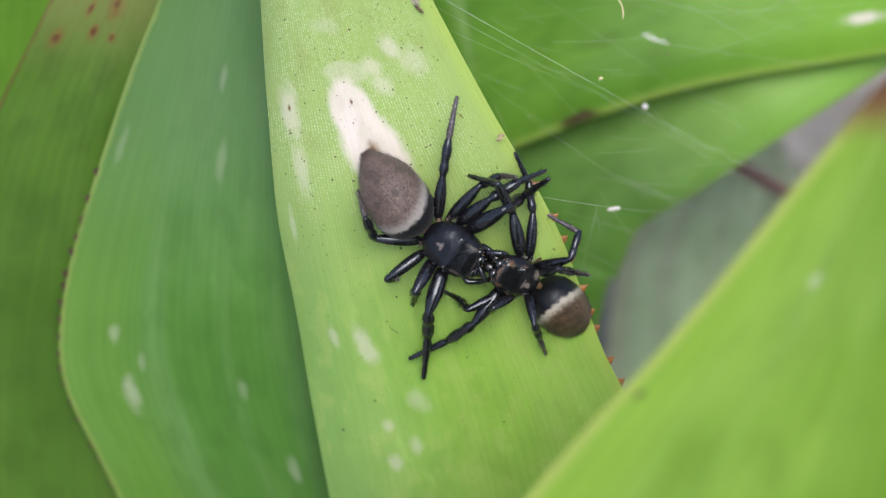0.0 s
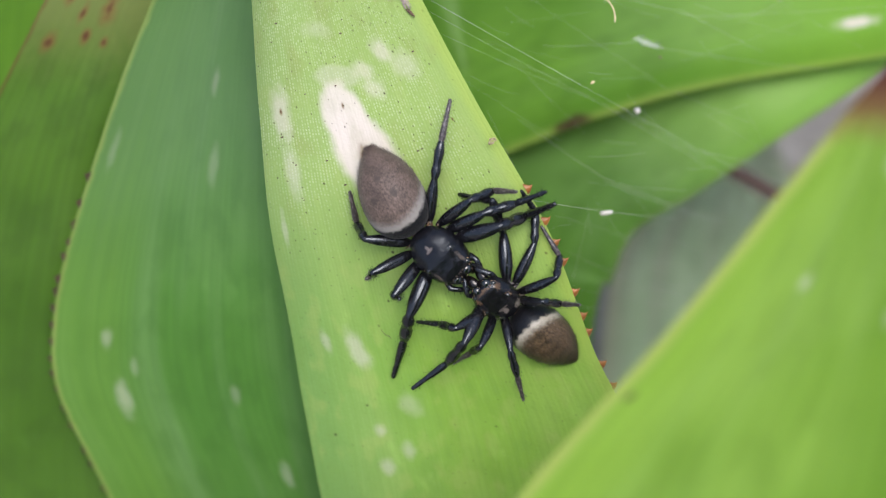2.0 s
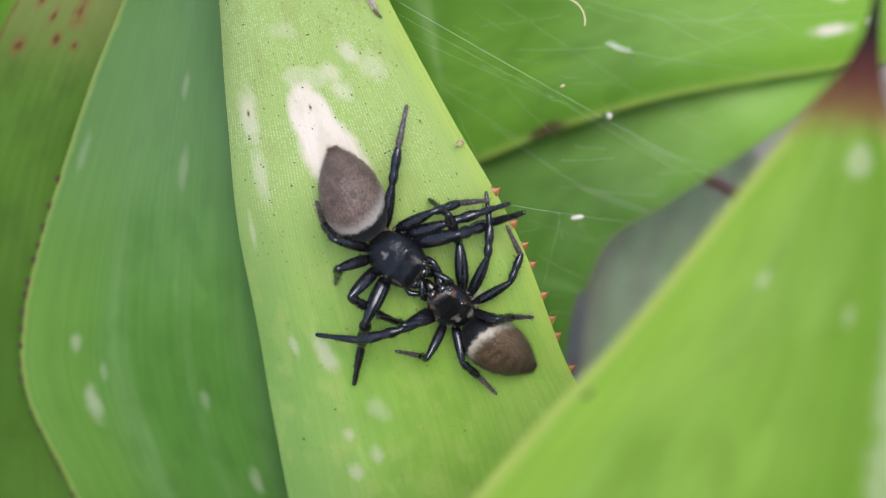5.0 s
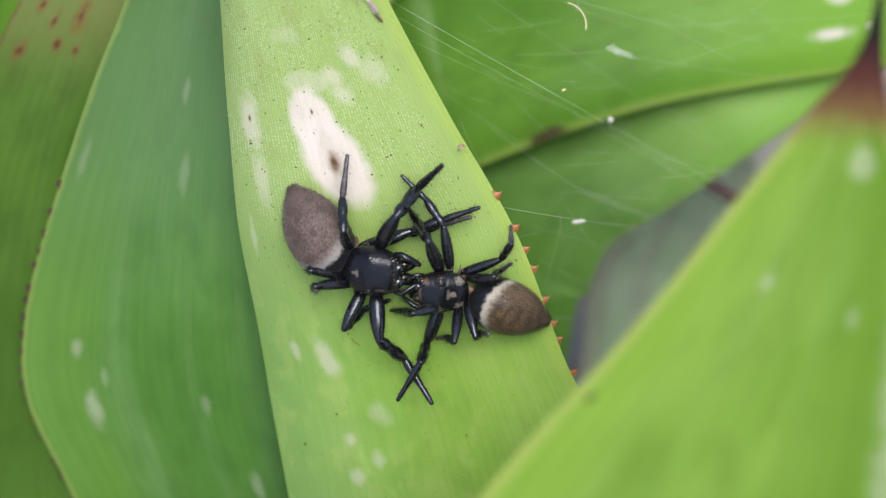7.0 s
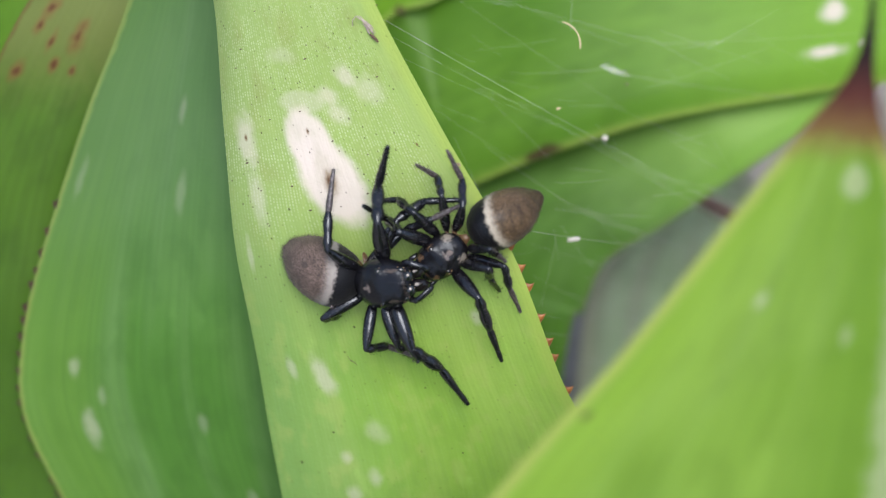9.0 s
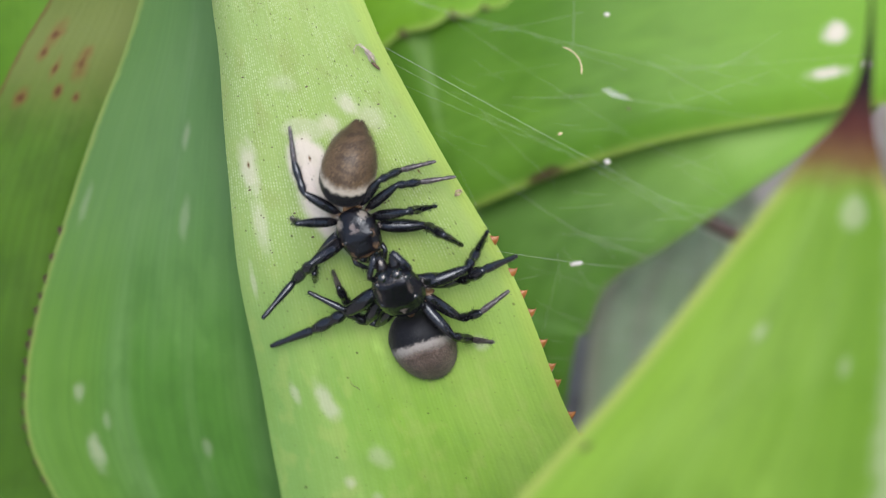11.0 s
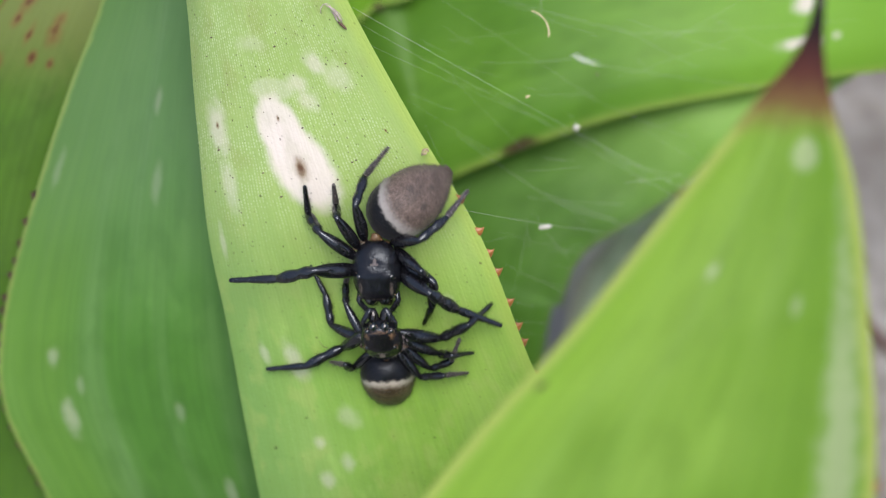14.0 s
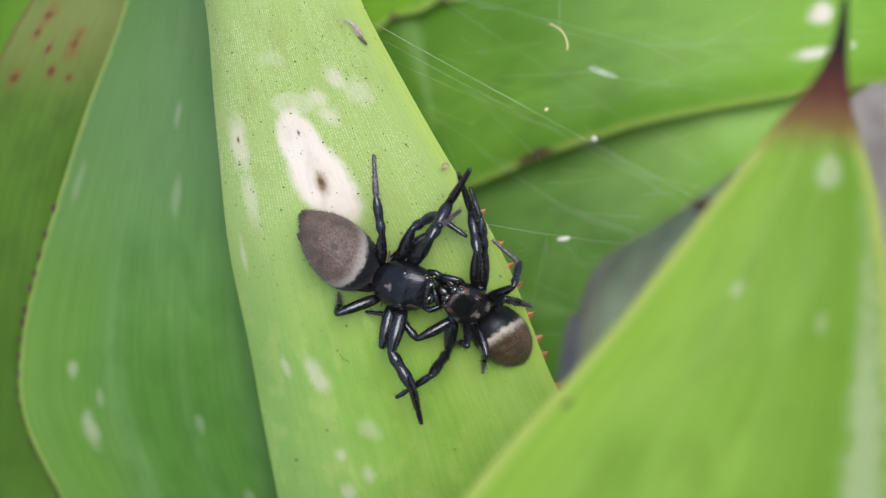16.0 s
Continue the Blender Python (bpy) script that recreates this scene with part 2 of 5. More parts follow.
def blade(stations, material, plant, label, arch=0.8, thick=0.7, along=170, across=30, ripple=0.12, seed=0, span=24, teeth=(), roll=0.0, plain_side=False, scallops=()):
    """One strap leaf from base to tip. stations: both rims (x, y, z each, in mm) from base to tip; arch lifts the middle; span: nominal width of its map.
    teeth: (side, place along, length, half base, material) of each thorn on a rim."""
    verts, uvs, rims, faces = [], [], [], []
    ys = 0.0
    last = None
    rng = random.Random(seed)
    ph = [rng.uniform(0, 6.28) for _ in range(4)]
    for i in range(along + 1):
        s = i / along
        r = glide(stations, s)
        a, c = Vector(r[:3]), Vector(r[3:])
        r2, r1 = glide(stations, min(1, s + 0.005)), glide(stations, max(0, s - 0.005))
        run = Vector((r2 - r1)[:3] + (r2 - r1)[3:])
        mid, wide = (a + c) / 2, (c - a).length
        up = (c - a).cross(run) if wide > 1e-3 else up
        up = up.normalized()
        ys += (mid - last).length if last else 0
        last = mid
        for side in (1, -1):
            for j in range(across + 1):
                q = j / across
                q = 0.5 - 0.5 * math.cos(math.pi * q)
                e = 4 * q * (1 - q)
                p = a.lerp(c, q) + up * arch * e * min(1, wide / 18)
                p += up * ripple * (math.sin(ys * 0.21 + ph[0] + q * 3) + 0.6 * math.sin(ys * 0.5 + ph[1] - q * 5)) * min(1, wide / 10)
                for c0, c1 in zip(scallops, scallops[1:]):
                    if c0 <= s < c1:
                        p += (a - c).normalized() * 0.95 * math.sin(math.pi * (s - c0) / (c1 - c0)) ** 0.6 * (1 - q) ** 10
                if roll and q < 0.2:
                    p -= up * roll * ((0.2 - q) / 0.2) ** 2
                if side < 0:
                    p -= up * thick * min(1, e * 3 + 0.02) * min(1, wide / 4 + 0.1)
                verts.append(put(*p))
                uvs.append(((q - 0.5) * span, ys))
                rims.append((1 - q if plain_side else min(q, 1 - q)) * wide)
    w = across + 1
    for i in range(along):
        for j in range(across):
            t0, t1 = i * 2 * w + j, (i + 1) * 2 * w + j
            faces.append((t0, t0 + 1, t1 + 1, t1))
            faces.append((t0 + w, t1 + w, t1 + w + 1, t0 + w + 1))
        for j in (0, across):
            t0, t1 = i * 2 * w + j, (i + 1) * 2 * w + j
            faces.append((t0, t1, t1 + w, t0 + w) if j == 0 else (t0, t0 + w, t1 + w, t1))
    me = bpy.data.meshes.new("leaf")
    me.from_pydata(verts, [], faces)
    layer = me.uv_layers.new(name="UVMap")
    layer.data.foreach_set("uv", [v for lo in me.loops for v in uvs[lo.vertex_index]])
    at = me.attributes.new("edge", "FLOAT", "POINT")
    at.data.foreach_set("value", rims)
    me.polygons.foreach_set("use_smooth", [True] * len(me.polygons))
    me.materials.append(material)
    ob = new("leaf", me)
    ob.parent = plant
    tagged(ob, label)
    for side, s, long, half, skin in teeth:
        r = glide(stations, s)
        r2 = glide(stations, min(1, s + 0.01))
        a, c = Vector(r[:3]), Vector(r[3:])
        p, out = (a, (a - c).normalized()) if side == 0 else (c, (c - a).normalized())
        run = (Vector(r2[:3]) - a if side == 0 else Vector(r2[3:]) - c).normalized()
        up = out.cross(run).normalized()
        bm = bmesh.new()
        steps = 6
        rows = []
        for i in range(steps):
            f = i / (steps - 1)
            mid = p + out * (long * f - 0.12) + run * long * 0.55 * f * f - up * 0.1
            w, h = half * (1 - f) ** 1.15 + 0.012, half * 0.3 * (1 - f) ** 1.2 + 0.012
            rows.append([bm.verts.new(put(*(mid + run * w * math.cos(g) + up * h * math.sin(g)))) for g in (math.pi * 2 * j / 8 for j in range(8))])
        for x, y in zip(rows, rows[1:]):
            for j in range(8):
                bm.faces.new((x[j], x[(j + 1) % 8], y[(j + 1) % 8], y[j]))
        bm.faces.new(rows[-1])
        bmesh.ops.recalc_face_normals(bm, faces=bm.faces)
        part("thorn", bm, skin, ob)
    return ob


# ---- the plants ----
def plant_at(x, y, z, label):
    ob = new("bromeliad")
    ob.empty_display_size = 0.01
    return tagged(ob, label, "plant", "bromeliads")


MAIN = [(2, -108, -38, 14, -108, -36), (-3, -60, -22, 24, -58, -16), (-9.9, -21.1, -7.5, 17.9, -20.7, -4.6), (-12.05, -7.4, -3.5, 12.6, -7.2, -1.0),
        (-13.55, 1.9, -0.9, 9.0, 1.9, 1.3), (-14.2, 10.8, 1.5, 3.9, 10.7, 3.5), (-14.55, 19.4, 4.4, -0.8, 19.2, 5.9), (-14.9, 24.4, 6.0, -3.0, 24.1, 7.2),
        (-15, 36, 9, -8.5, 36, 10), (-13.2, 46, 11, -13.1, 46, 11)]
LEFT = [(-12, -108, -46, 6, -108, -42), (-22, -66, -35, 6, -66, -23), (-25.8, -38, -25.5, 3, -38, -14.6), (-30.1, -23.1, -20.6, -2, -23, -10.2), (-34.2, -12.7, -17.2, -4, -12.7, -7.6), (-34.1, -5, -14.6, -5, -5, -6.4), (-31.4, 3.5, -11.8, -6.5, 3.5, -6), (-26.7, 15, -8, -8.5, 15, -5), (-21.8, 26.6, -4.2, -10.5, 26.6, -3.5), (-16, 48, 2, -15.9, 48, 2)]
FAR_LEFT = [(-30, -108, -50, -10, -108, -46), (-46, -60, -36, -14, -60, -34), (-48, -20, -20, -16, -20, -24), (-42, 5, -13, -16, 5, -16),
            (-34.5, 19.9, -9, -15, 19, -11), (-29.7, 27.5, -7.5, -14, 27, -9), (-20, 42, -4, -19.9, 42, -4)]
CORNER = [(-40, -100, -60, -20, -100, -58), (-75, -40, -48, -30, -40, -48), (-72, -5, -36, -26, -5, -36), (-62, 32, -22, -20, 32, -22), (-40, 75, -10, -39.9, 75, -10)]
NEAR = [(2, -105, -34, 22, -105, -34), (-8, -66, 2, 32, -66, 2), (-9, -44, 20, 31.5, -44, 20), (-5.5, -30, 28.5, 31.5, -30, 28.5), (1.4, -20, 31.3, 32.2, -20, 31.3), (7.4, -12.4, 32, 32.5, -12.4, 32), (14.4, -4.8, 32, 32.2, -4.8, 32),
        (20.9, 3.2, 32, 31.6, 3.2, 32), (25.4, 8.6, 32, 30.3, 8.2, 32), (28, 11.6, 32, 29.8, 11.4, 32), (29.3, 15, 32, 29.9, 15, 32), (30, 21, 32, 30.05, 21, 32)]
BACK = [(-40, -20, -70, -45, 0, -65), (0, 6.2, -38, -8, 30, -36), (6.6, 9.9, -32, 2, 36, -34), (22.9, 15.4, -28, 18, 42, -29), (43, 19.0, -28, 42, 46, -24), (60, 21.5, -30, 60, 42, -22), (110, 32, -50, 110, 32.1, -50)]
NOTCHED = [(-30, 14, -46, -30, 40, -46), (-2.2, 27.0, -31.5, -4, 51, -29), (8.2, 30.3, -30, 6, 54, -27), (16.1, 32.4, -28, 16, 55, -25), (40.3, 37.8, -23.5, 41, 55, -22), (80, 49, -32, 80, 49.1, -32)]
UNDER = [(10, -70, -60, -20, -60, -60), (15.6, -10.3, -36, -13.6, -13.6, -42), (17.8, -2.5, -34, -7.8, 9.7, -39), (20.0, 2.2, -33, -3.9, 17.5, -38), (25.7, 5.8, -32, 4.9, 24.3, -36.5), (31.5, 9.7, -31.5, 13.6, 29.1, -33), (39.6, 15.0, -31, 27.2, 35, -31), (68, 33, -36, 68, 33.1, -36)]
OLD = [(40, -80, -60, 14, -80, -60), (44, -30, -64, 17.5, -30, -64), (46, -10, -64, 19.6, -10.6, -64), (45, 0, -63, 21.0, -1.0, -63), (43, 7, -62, 24.6, 5, -62), (40, 13, -62, 31, 10.4, -62), (38.5, 17, -62, 38.4, 17, -62)]
BELOW = [(14, -105, -38, 34, -105, -38), (34, -55, 0, 58, -55, -4), (40, -24, 8, 70, -24, 4), (43, -14, 9, 66, -12, 5), (56, 6, 12, 60, 7, 10), (60, 14, 12, 60.1, 14, 12)]

MAIN_SPOTS = ((-1.3, 124.1, 3.0, 4.0, 24, 0.95), (-2.5, 127.3, 2.4, 3.0, 14, 0.92), (-2.2, 130.6, 2.6, 1.0, 0, 0.28), (-9.3, 127.4, 1.1, 2.4, 0, 0.52), (-8.9, 122.6, 0.8, 2.4, 5, 0.34), (-10.6, 117.5, 0.3, 1.6, 0, 0.3), (3.9, 132.7, 1.2, 0.9, 0, 0.5),
              (0.9, 131.1, 1.2, 0.8, 0, 0.45), (1.6, 129.6, 1.2, 1.0, 0, 0.4), (-3.3, 134.4, 1.9, 0.7, 0, 0.2), (6.0, 131.6, 1.8, 1.3, 0, 0.3))
LOW_SPOTS = ((-9.0, 107.9, 0.4, 1.0, 8, 0.32), (-6.6, 107.2, 0.8, 1.8, 14, 0.42), (-3.6, 102.2, 0.8, 1.1, 10, 0.25), (-6.3, 99.9, 0.45, 0.6, 0, 0.35), (-4.5, 98.1, 0.5, 0.8, 0, 0.35), (-6.3, 96.6, 0.6, 0.8, 0, 0.35), (7.2, 112.4, 0.6, 0.7, 0, 0.4))
MAIN_RUST = ((-1.5, 124.0, 0.6, 0.85), (-9.3, 127.6, 0.16, 0.25), (-2.4, 128.2, 0.14, 0.25), (8.6, 127.0, 0.1, 0.12))
LEFT_SPOTS = ((-10.5, 107.2, 0.5, 1.0, 0, 0.22), (-9.7, 101.4, 0.7, 1.9, 0, 0.27), (-8.1, 104.5, 0.4, 0.8, 0, 0.14), (-1.2, 122.6, 0.6, 1.9, 0, 0.12), (-2.3, 129.9, 0.5, 1.2, 0, 0.14),
              (0.8, 101.7, 0.5, 0.9, 0, 0.14), (-13.6, 124.2, 0.5, 1.8, 0, 0.12), (3.5, 93.8, 0.6, 1.3, 0, 0.2))
# second flank: limier right side, brightened in colour against the near leaf's shade
lf_main = leaf_material("leaf_pale", (0.245, 0.445, 0.062), (0.31, 0.485, 0.095), (0.33, 0.47, 0.125), MAIN_SPOTS + LOW_SPOTS, MAIN_RUST, dots=0.36, margin=(1.5, (0.37, 0.50, 0.10), 0.6), specks=1.0, blotch=0.5, mottle=0.3, fade=(104, 127, (0.335, 0.445, 0.16), 0.66), flank=((0.0, -11.0, (0.175, 0.335, 0.095), 0.8), (1.0, 9.0, (0.30, 0.51, 0.08), 0.6)))
# second flank: shade beneath the pale leaf's edge, painted into the right side
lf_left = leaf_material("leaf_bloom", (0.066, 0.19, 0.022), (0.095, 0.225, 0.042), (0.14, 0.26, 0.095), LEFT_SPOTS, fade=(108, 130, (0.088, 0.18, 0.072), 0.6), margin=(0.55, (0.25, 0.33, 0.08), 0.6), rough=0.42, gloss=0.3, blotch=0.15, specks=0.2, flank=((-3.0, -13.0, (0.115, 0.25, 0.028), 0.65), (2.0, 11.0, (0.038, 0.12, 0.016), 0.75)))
lf_far = leaf_material("leaf_olive", (0.052, 0.13, 0.009), (0.072, 0.165, 0.014), (0.075, 0.155, 0.02), rust=((-4.0, 136.5, 0.6, 1.5), (-7.6, 139.2, 0.6, 1.1), (-7.8, 137.4, 0.4, 0.7), (-8.0, 133.2, 0.5, 0.8), (-5.2, 133.8, 0.4, 0.6), (-3.5, 133.4, 0.3, 0.5), (-6.2, 136.0, 0.3, 0.9)),
                       margin=(0.45, (0.13, 0.075, 0.025), 0.6), fade=(128.0, 137.5, (0.165, 0.205, 0.055), 0.8), blotch=0.2, specks=0.2)
# first spot: the long sheen by the right margin, put in as pale colour
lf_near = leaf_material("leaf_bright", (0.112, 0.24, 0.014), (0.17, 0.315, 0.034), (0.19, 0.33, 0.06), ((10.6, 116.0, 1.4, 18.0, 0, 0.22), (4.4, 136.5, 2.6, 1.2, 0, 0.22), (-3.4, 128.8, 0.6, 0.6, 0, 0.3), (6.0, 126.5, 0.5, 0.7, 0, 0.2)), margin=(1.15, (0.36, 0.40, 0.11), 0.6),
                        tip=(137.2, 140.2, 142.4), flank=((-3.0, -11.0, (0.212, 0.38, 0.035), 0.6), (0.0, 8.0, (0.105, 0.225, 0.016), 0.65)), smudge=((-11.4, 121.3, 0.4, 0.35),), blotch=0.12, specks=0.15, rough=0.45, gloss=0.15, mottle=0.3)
lf_back = leaf_material("leaf_fresh", (0.085, 0.215, 0.018), (0.115, 0.265, 0.026), (0.12, 0.26, 0.04), flank=((-7.0, 5.0, (0.07, 0.185, 0.014), 0.75),), fade=(78, 112, (0.195, 0.41, 0.04), 0.8), spots=((-6.3, 106.0, 1.1, 1.4, 0, 0.9), (-10.1, 105.1, 0.6, 2.1, 0, 0.9), (-9.8, 109.2, 0.35, 0.5, 0, 0.7)),
                        margin=(0.9, (0.34, 0.42, 0.10), 0.4), smudge=((-13.7, 75.2, 0.9, 1.9), (-13.8, 74.2, 0.9, 1.6)), blotch=0.12, specks=0.15)
lf_plain = leaf_material("leaf_plain", (0.15, 0.34, 0.02), (0.19, 0.40, 0.035), (0.17, 0.37, 0.05), margin=(0.6, (0.34, 0.46, 0.12), 0.6), blotch=0.12, specks=0.15)
# fade: lighter outer end painted against the shade of the leaf above
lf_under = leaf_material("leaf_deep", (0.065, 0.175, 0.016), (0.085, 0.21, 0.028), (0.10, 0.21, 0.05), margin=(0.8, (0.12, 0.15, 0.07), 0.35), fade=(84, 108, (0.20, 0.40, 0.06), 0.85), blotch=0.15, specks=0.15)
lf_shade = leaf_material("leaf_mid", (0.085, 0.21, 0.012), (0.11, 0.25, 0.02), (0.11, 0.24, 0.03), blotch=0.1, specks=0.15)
lf_old = leaf_material("leaf_old", (0.23, 0.32, 0.20), (0.33, 0.42, 0.29), (0.22, 0.21, 0.18), margin=(2.2, (0.25, 0.22, 0.19), 0.5), blotch=0.5, specks=0.15, rough=0.6)
thorn_red = plain("thorn_red", (0.24, 0.085, 0.014), 0.4, 0.4, 1800, 0.2)
thorn_dark = plain("thorn_dark", (0.055, 0.025, 0.015), 0.5, 0.4, 1800, 0.2)
RED = [(1, s, z * 1.0, 0.48, thorn_red) for s, z in ((0.484, 0.75), (0.452, 0.8), (0.430, 0.75), (0.410, 0.8), (0.378, 0.8), (0.355, 0.75), (0.341, 0.7), (0.313, 0.8), (0.292, 0.75), (0.27, 0.8), (0.25, 0.7))]
rim = random.Random(5)
DARK = [(0, 0.345 + i * 0.021 + rim.uniform(-0.004, 0.004), rim.uniform(0.38, 0.55), rim.uniform(0.4, 0.65), thorn_dark) for i in range(18)]
NOTCHES = [(0, s, 1.15, 0.85, thorn_dark) for s in (0.16, 0.215, 0.297, 0.378, 0.465, 0.565, 0.64)]

rosette = plant_at(0, -108, -38, "bromeliad rosette of broad toothed green strap leaves")
other = plant_at(-40, -60, -65, "second bromeliad with fresh green blotched leaves behind")
blade(MAIN, lf_main, rosette, "pale yellow-green leaf with bleached lesions and reddish teeth", arch=0.45, seed=1, span=24, teeth=RED, roll=1.3, plain_side=True)
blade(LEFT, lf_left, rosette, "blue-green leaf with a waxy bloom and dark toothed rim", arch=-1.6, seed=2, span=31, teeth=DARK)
blade(FAR_LEFT, lf_far, rosette, "olive green leaf with rust-spotted pale tip", arch=-1.0, seed=3, span=20)
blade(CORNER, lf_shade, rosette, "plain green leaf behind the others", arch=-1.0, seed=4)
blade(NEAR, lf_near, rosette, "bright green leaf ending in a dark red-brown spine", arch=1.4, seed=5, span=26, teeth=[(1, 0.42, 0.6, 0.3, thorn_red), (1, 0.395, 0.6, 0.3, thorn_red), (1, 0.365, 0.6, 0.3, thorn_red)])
blade(BELOW, lf_left, rosette, "green leaf with a pale rim", arch=1.0, seed=9)
blade(BACK, lf_back, other, "fresh green leaf with cream lesions and brown rim", arch=-1.0, seed=6, span=28)
blade(NOTCHED, lf_plain, other, "light green leaf with a dark-notched rim", arch=0.6, seed=7, teeth=NOTCHES, along=320, scallops=[0.11, 0.16, 0.215, 0.297, 0.378, 0.465, 0.565, 0.64, 0.72])
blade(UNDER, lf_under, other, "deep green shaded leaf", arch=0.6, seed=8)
blade(OLD, lf_old, other, "faded grey-green old leaf", arch=1.0, seed=10)

# ---- ground ----
soil, n, l, b = nodes_of("soil")
k = Net(soil)
co = n.new("ShaderNodeTexCoord").outputs["Object"]
tone = k.mix(k.ramp(k.noise(co, 30, 5), 0.35, 0.7), (0.15, 0.14, 0.122), (0.30, 0.285, 0.255))
tone = k.mix(k.ramp(k.noise(co, 300, 4), 0.45, 0.75), tone, (0.09, 0.07, 0.055))
l.new(tone, b.inputs["Base Color"])
b.inputs["Roughness"].default_value = 0.9
bp = n.new("ShaderNodeBump")
bp.inputs["Distance"].default_value = 0.003
l.new(k.noise(co, 120, 5), bp.inputs["Height"])
l.new(bp.outputs[0], b.inputs["Normal"])
bm = bmesh.new()
for x, y in ((-400, -400), (400, -400), (400, 400), (-400, 400)):
    bm.verts.new((x, y, 0))
bm.faces.new(bm.verts)
tagged(part("ground", bm, soil, smooth=False), "grey-brown soil under the plants", "ground", kind="structure")


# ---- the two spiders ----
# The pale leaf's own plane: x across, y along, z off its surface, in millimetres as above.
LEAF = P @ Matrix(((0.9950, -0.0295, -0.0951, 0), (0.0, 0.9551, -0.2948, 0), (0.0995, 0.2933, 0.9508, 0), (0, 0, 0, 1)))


def hide(name, base, hair, patches=(), rough=0.38, hairy=0.5, bands=None, sheen=0.0, spec=0.5, relief=0.00008):
    """Cuticle with short hairs. patches: centre and radii in mm (own space) of paler hair; bands: tones along x, in mm."""
    m, n, l, b = nodes_of(name)
    k = Net(m)
    co = n.new("ShaderNodeTexCoord").outputs["Object"]
    mp = n.new("ShaderNodeMapping")
    mp.inputs["Scale"].default_value = (1000, 1000, 1000)
    l.new(co, mp.inputs["Vector"])
    mm = mp.outputs[0]
    sep = n.new("ShaderNodeSeparateXYZ")
    l.new(mm, sep.inputs[0])
    fine = k.noise(mm, 9.0, 5, (0.35, 1, 1))
    broad = k.noise(mm, 0.9, 3)
    col = k.mix(k.math("MULTIPLY", k.ramp(fine, 0.45, 0.75), hairy), base, hair)
    if bands:
        wob = k.math("MULTIPLY", k.math("SUBTRACT", k.noise(mm, 3.2, 6), 0.5), 3.2)
        # the fur is a cap: its rim leans back towards the belly and bows at the sides
        y2 = k.math("MULTIPLY", k.math("MULTIPLY", sep.outputs[1], sep.outputs[1]), bands["bow"])
        x = k.math("SUBTRACT", k.math("ADD", k.math("ADD", k.math("MULTIPLY", sep.outputs[0], -0.82), k.math("MULTIPLY", sep.outputs[2], 0.57)), k.math("MULTIPLY", wob, 0.22)), y2)
        fur = k.mix(k.ramp(k.noise(mm, 13.0, 6, (0.35, 1, 1)), 0.34, 0.70), bands["fur"], bands["tips"])
        fur = k.mix(k.math("MULTIPLY", k.ramp(broad, 0.42, 0.66), 0.42), fur, tuple(c * 0.66 for c in bands["fur"]))
        if bands.get("mark"):
            # darker chevrons down the back
            ch = n.new("ShaderNodeTexWave")
            ch.inputs["Scale"].default_value, ch.inputs["Distortion"].default_value, ch.inputs["Detail"].default_value = 0.36, 9.0, 4.0
            l.new(mm, ch.inputs["Vector"])
            near = k.math("SUBTRACT", 1.0, k.ramp(k.math("ABSOLUTE", sep.outputs[1]), 0.3, 1.5))
            fur = k.mix(k.math("MULTIPLY", k.math("MULTIPLY", k.ramp(ch.outputs["Fac"], 0.35, 0.8), near), 0.38), fur, bands["mark"])
        for px, py, pr in bands.get("dots", ()):
            dx, dy = k.math("SUBTRACT", sep.outputs[0], px), k.math("SUBTRACT", sep.outputs[1], py)
            r = k.math("SQRT", k.math("ADD", k.math("MULTIPLY", dx, dx), k.math("MULTIPLY", dy, dy)))
            fur = k.mix(k.math("MULTIPLY", k.math("SUBTRACT", 1.0, k.ramp(r, pr * 0.3, pr)), 0.75), fur, (0.05, 0.04, 0.035))
        col = k.mix(k.ramp(x, bands["start"] - 0.2, bands["start"] + 0.2), col, bands["pale"])
        col = k.mix(k.ramp(x, bands["start"] + bands["width"] * 0.3, bands["start"] + bands["width"] * 1.5), col, fur)
    for px, py, pz, rx, ry, rz, tone, amount in patches:
        terms = [k.math("MULTIPLY", k.math("SUBTRACT", sep.outputs[i], (px, py, pz)[i]), 1 / (rx, ry, rz)[i]) for i in range(3)]
        r = k.math("SQRT", k.math("ADD", k.math("ADD", k.math("MULTIPLY", terms[0], terms[0]), k.math("MULTIPLY", terms[1], terms[1])), k.math("MULTIPLY", terms[2], terms[2])))
        r = k.math("ADD", r, k.math("MULTIPLY", k.math("SUBTRACT", k.noise(mm, 8.5, 6, (0.4, 1, 1)), 0.5), 2.0))
        col = k.mix(k.math("MULTIPLY", k.math("SUBTRACT", 1.0, k.ramp(r, 0.55, 1.1)), amount), col, tone)
    l.new(col, b.inputs["Base Color"])
    bp = n.new("ShaderNodeBump")
    bp.inputs["Strength"].default_value, bp.inputs["Distance"].default_value = 0.5, relief
    l.new(k.math("ADD", k.math("MULTIPLY", fine, 0.45), k.math("MULTIPLY", k.noise(mm, 2.6, 3), 0.6)), bp.inputs["Height"])
    l.new(bp.outputs[0], b.inputs["Normal"])
    l.new(k.math("ADD", rough, k.math("MULTIPLY", k.ramp(k.noise(mm, 3.4, 4), 0.4, 0.7), 0.14)), b.inputs["Roughness"])
    b.inputs["Specular IOR Level"].default_value = spec
    b.inputs["Specular Tint"].default_value = (0.80, 0.90, 1.0, 1)
    b.inputs["Sheen Weight"].default_value, b.inputs["Sheen Roughness"].default_value = sheen, 0.5
    return m


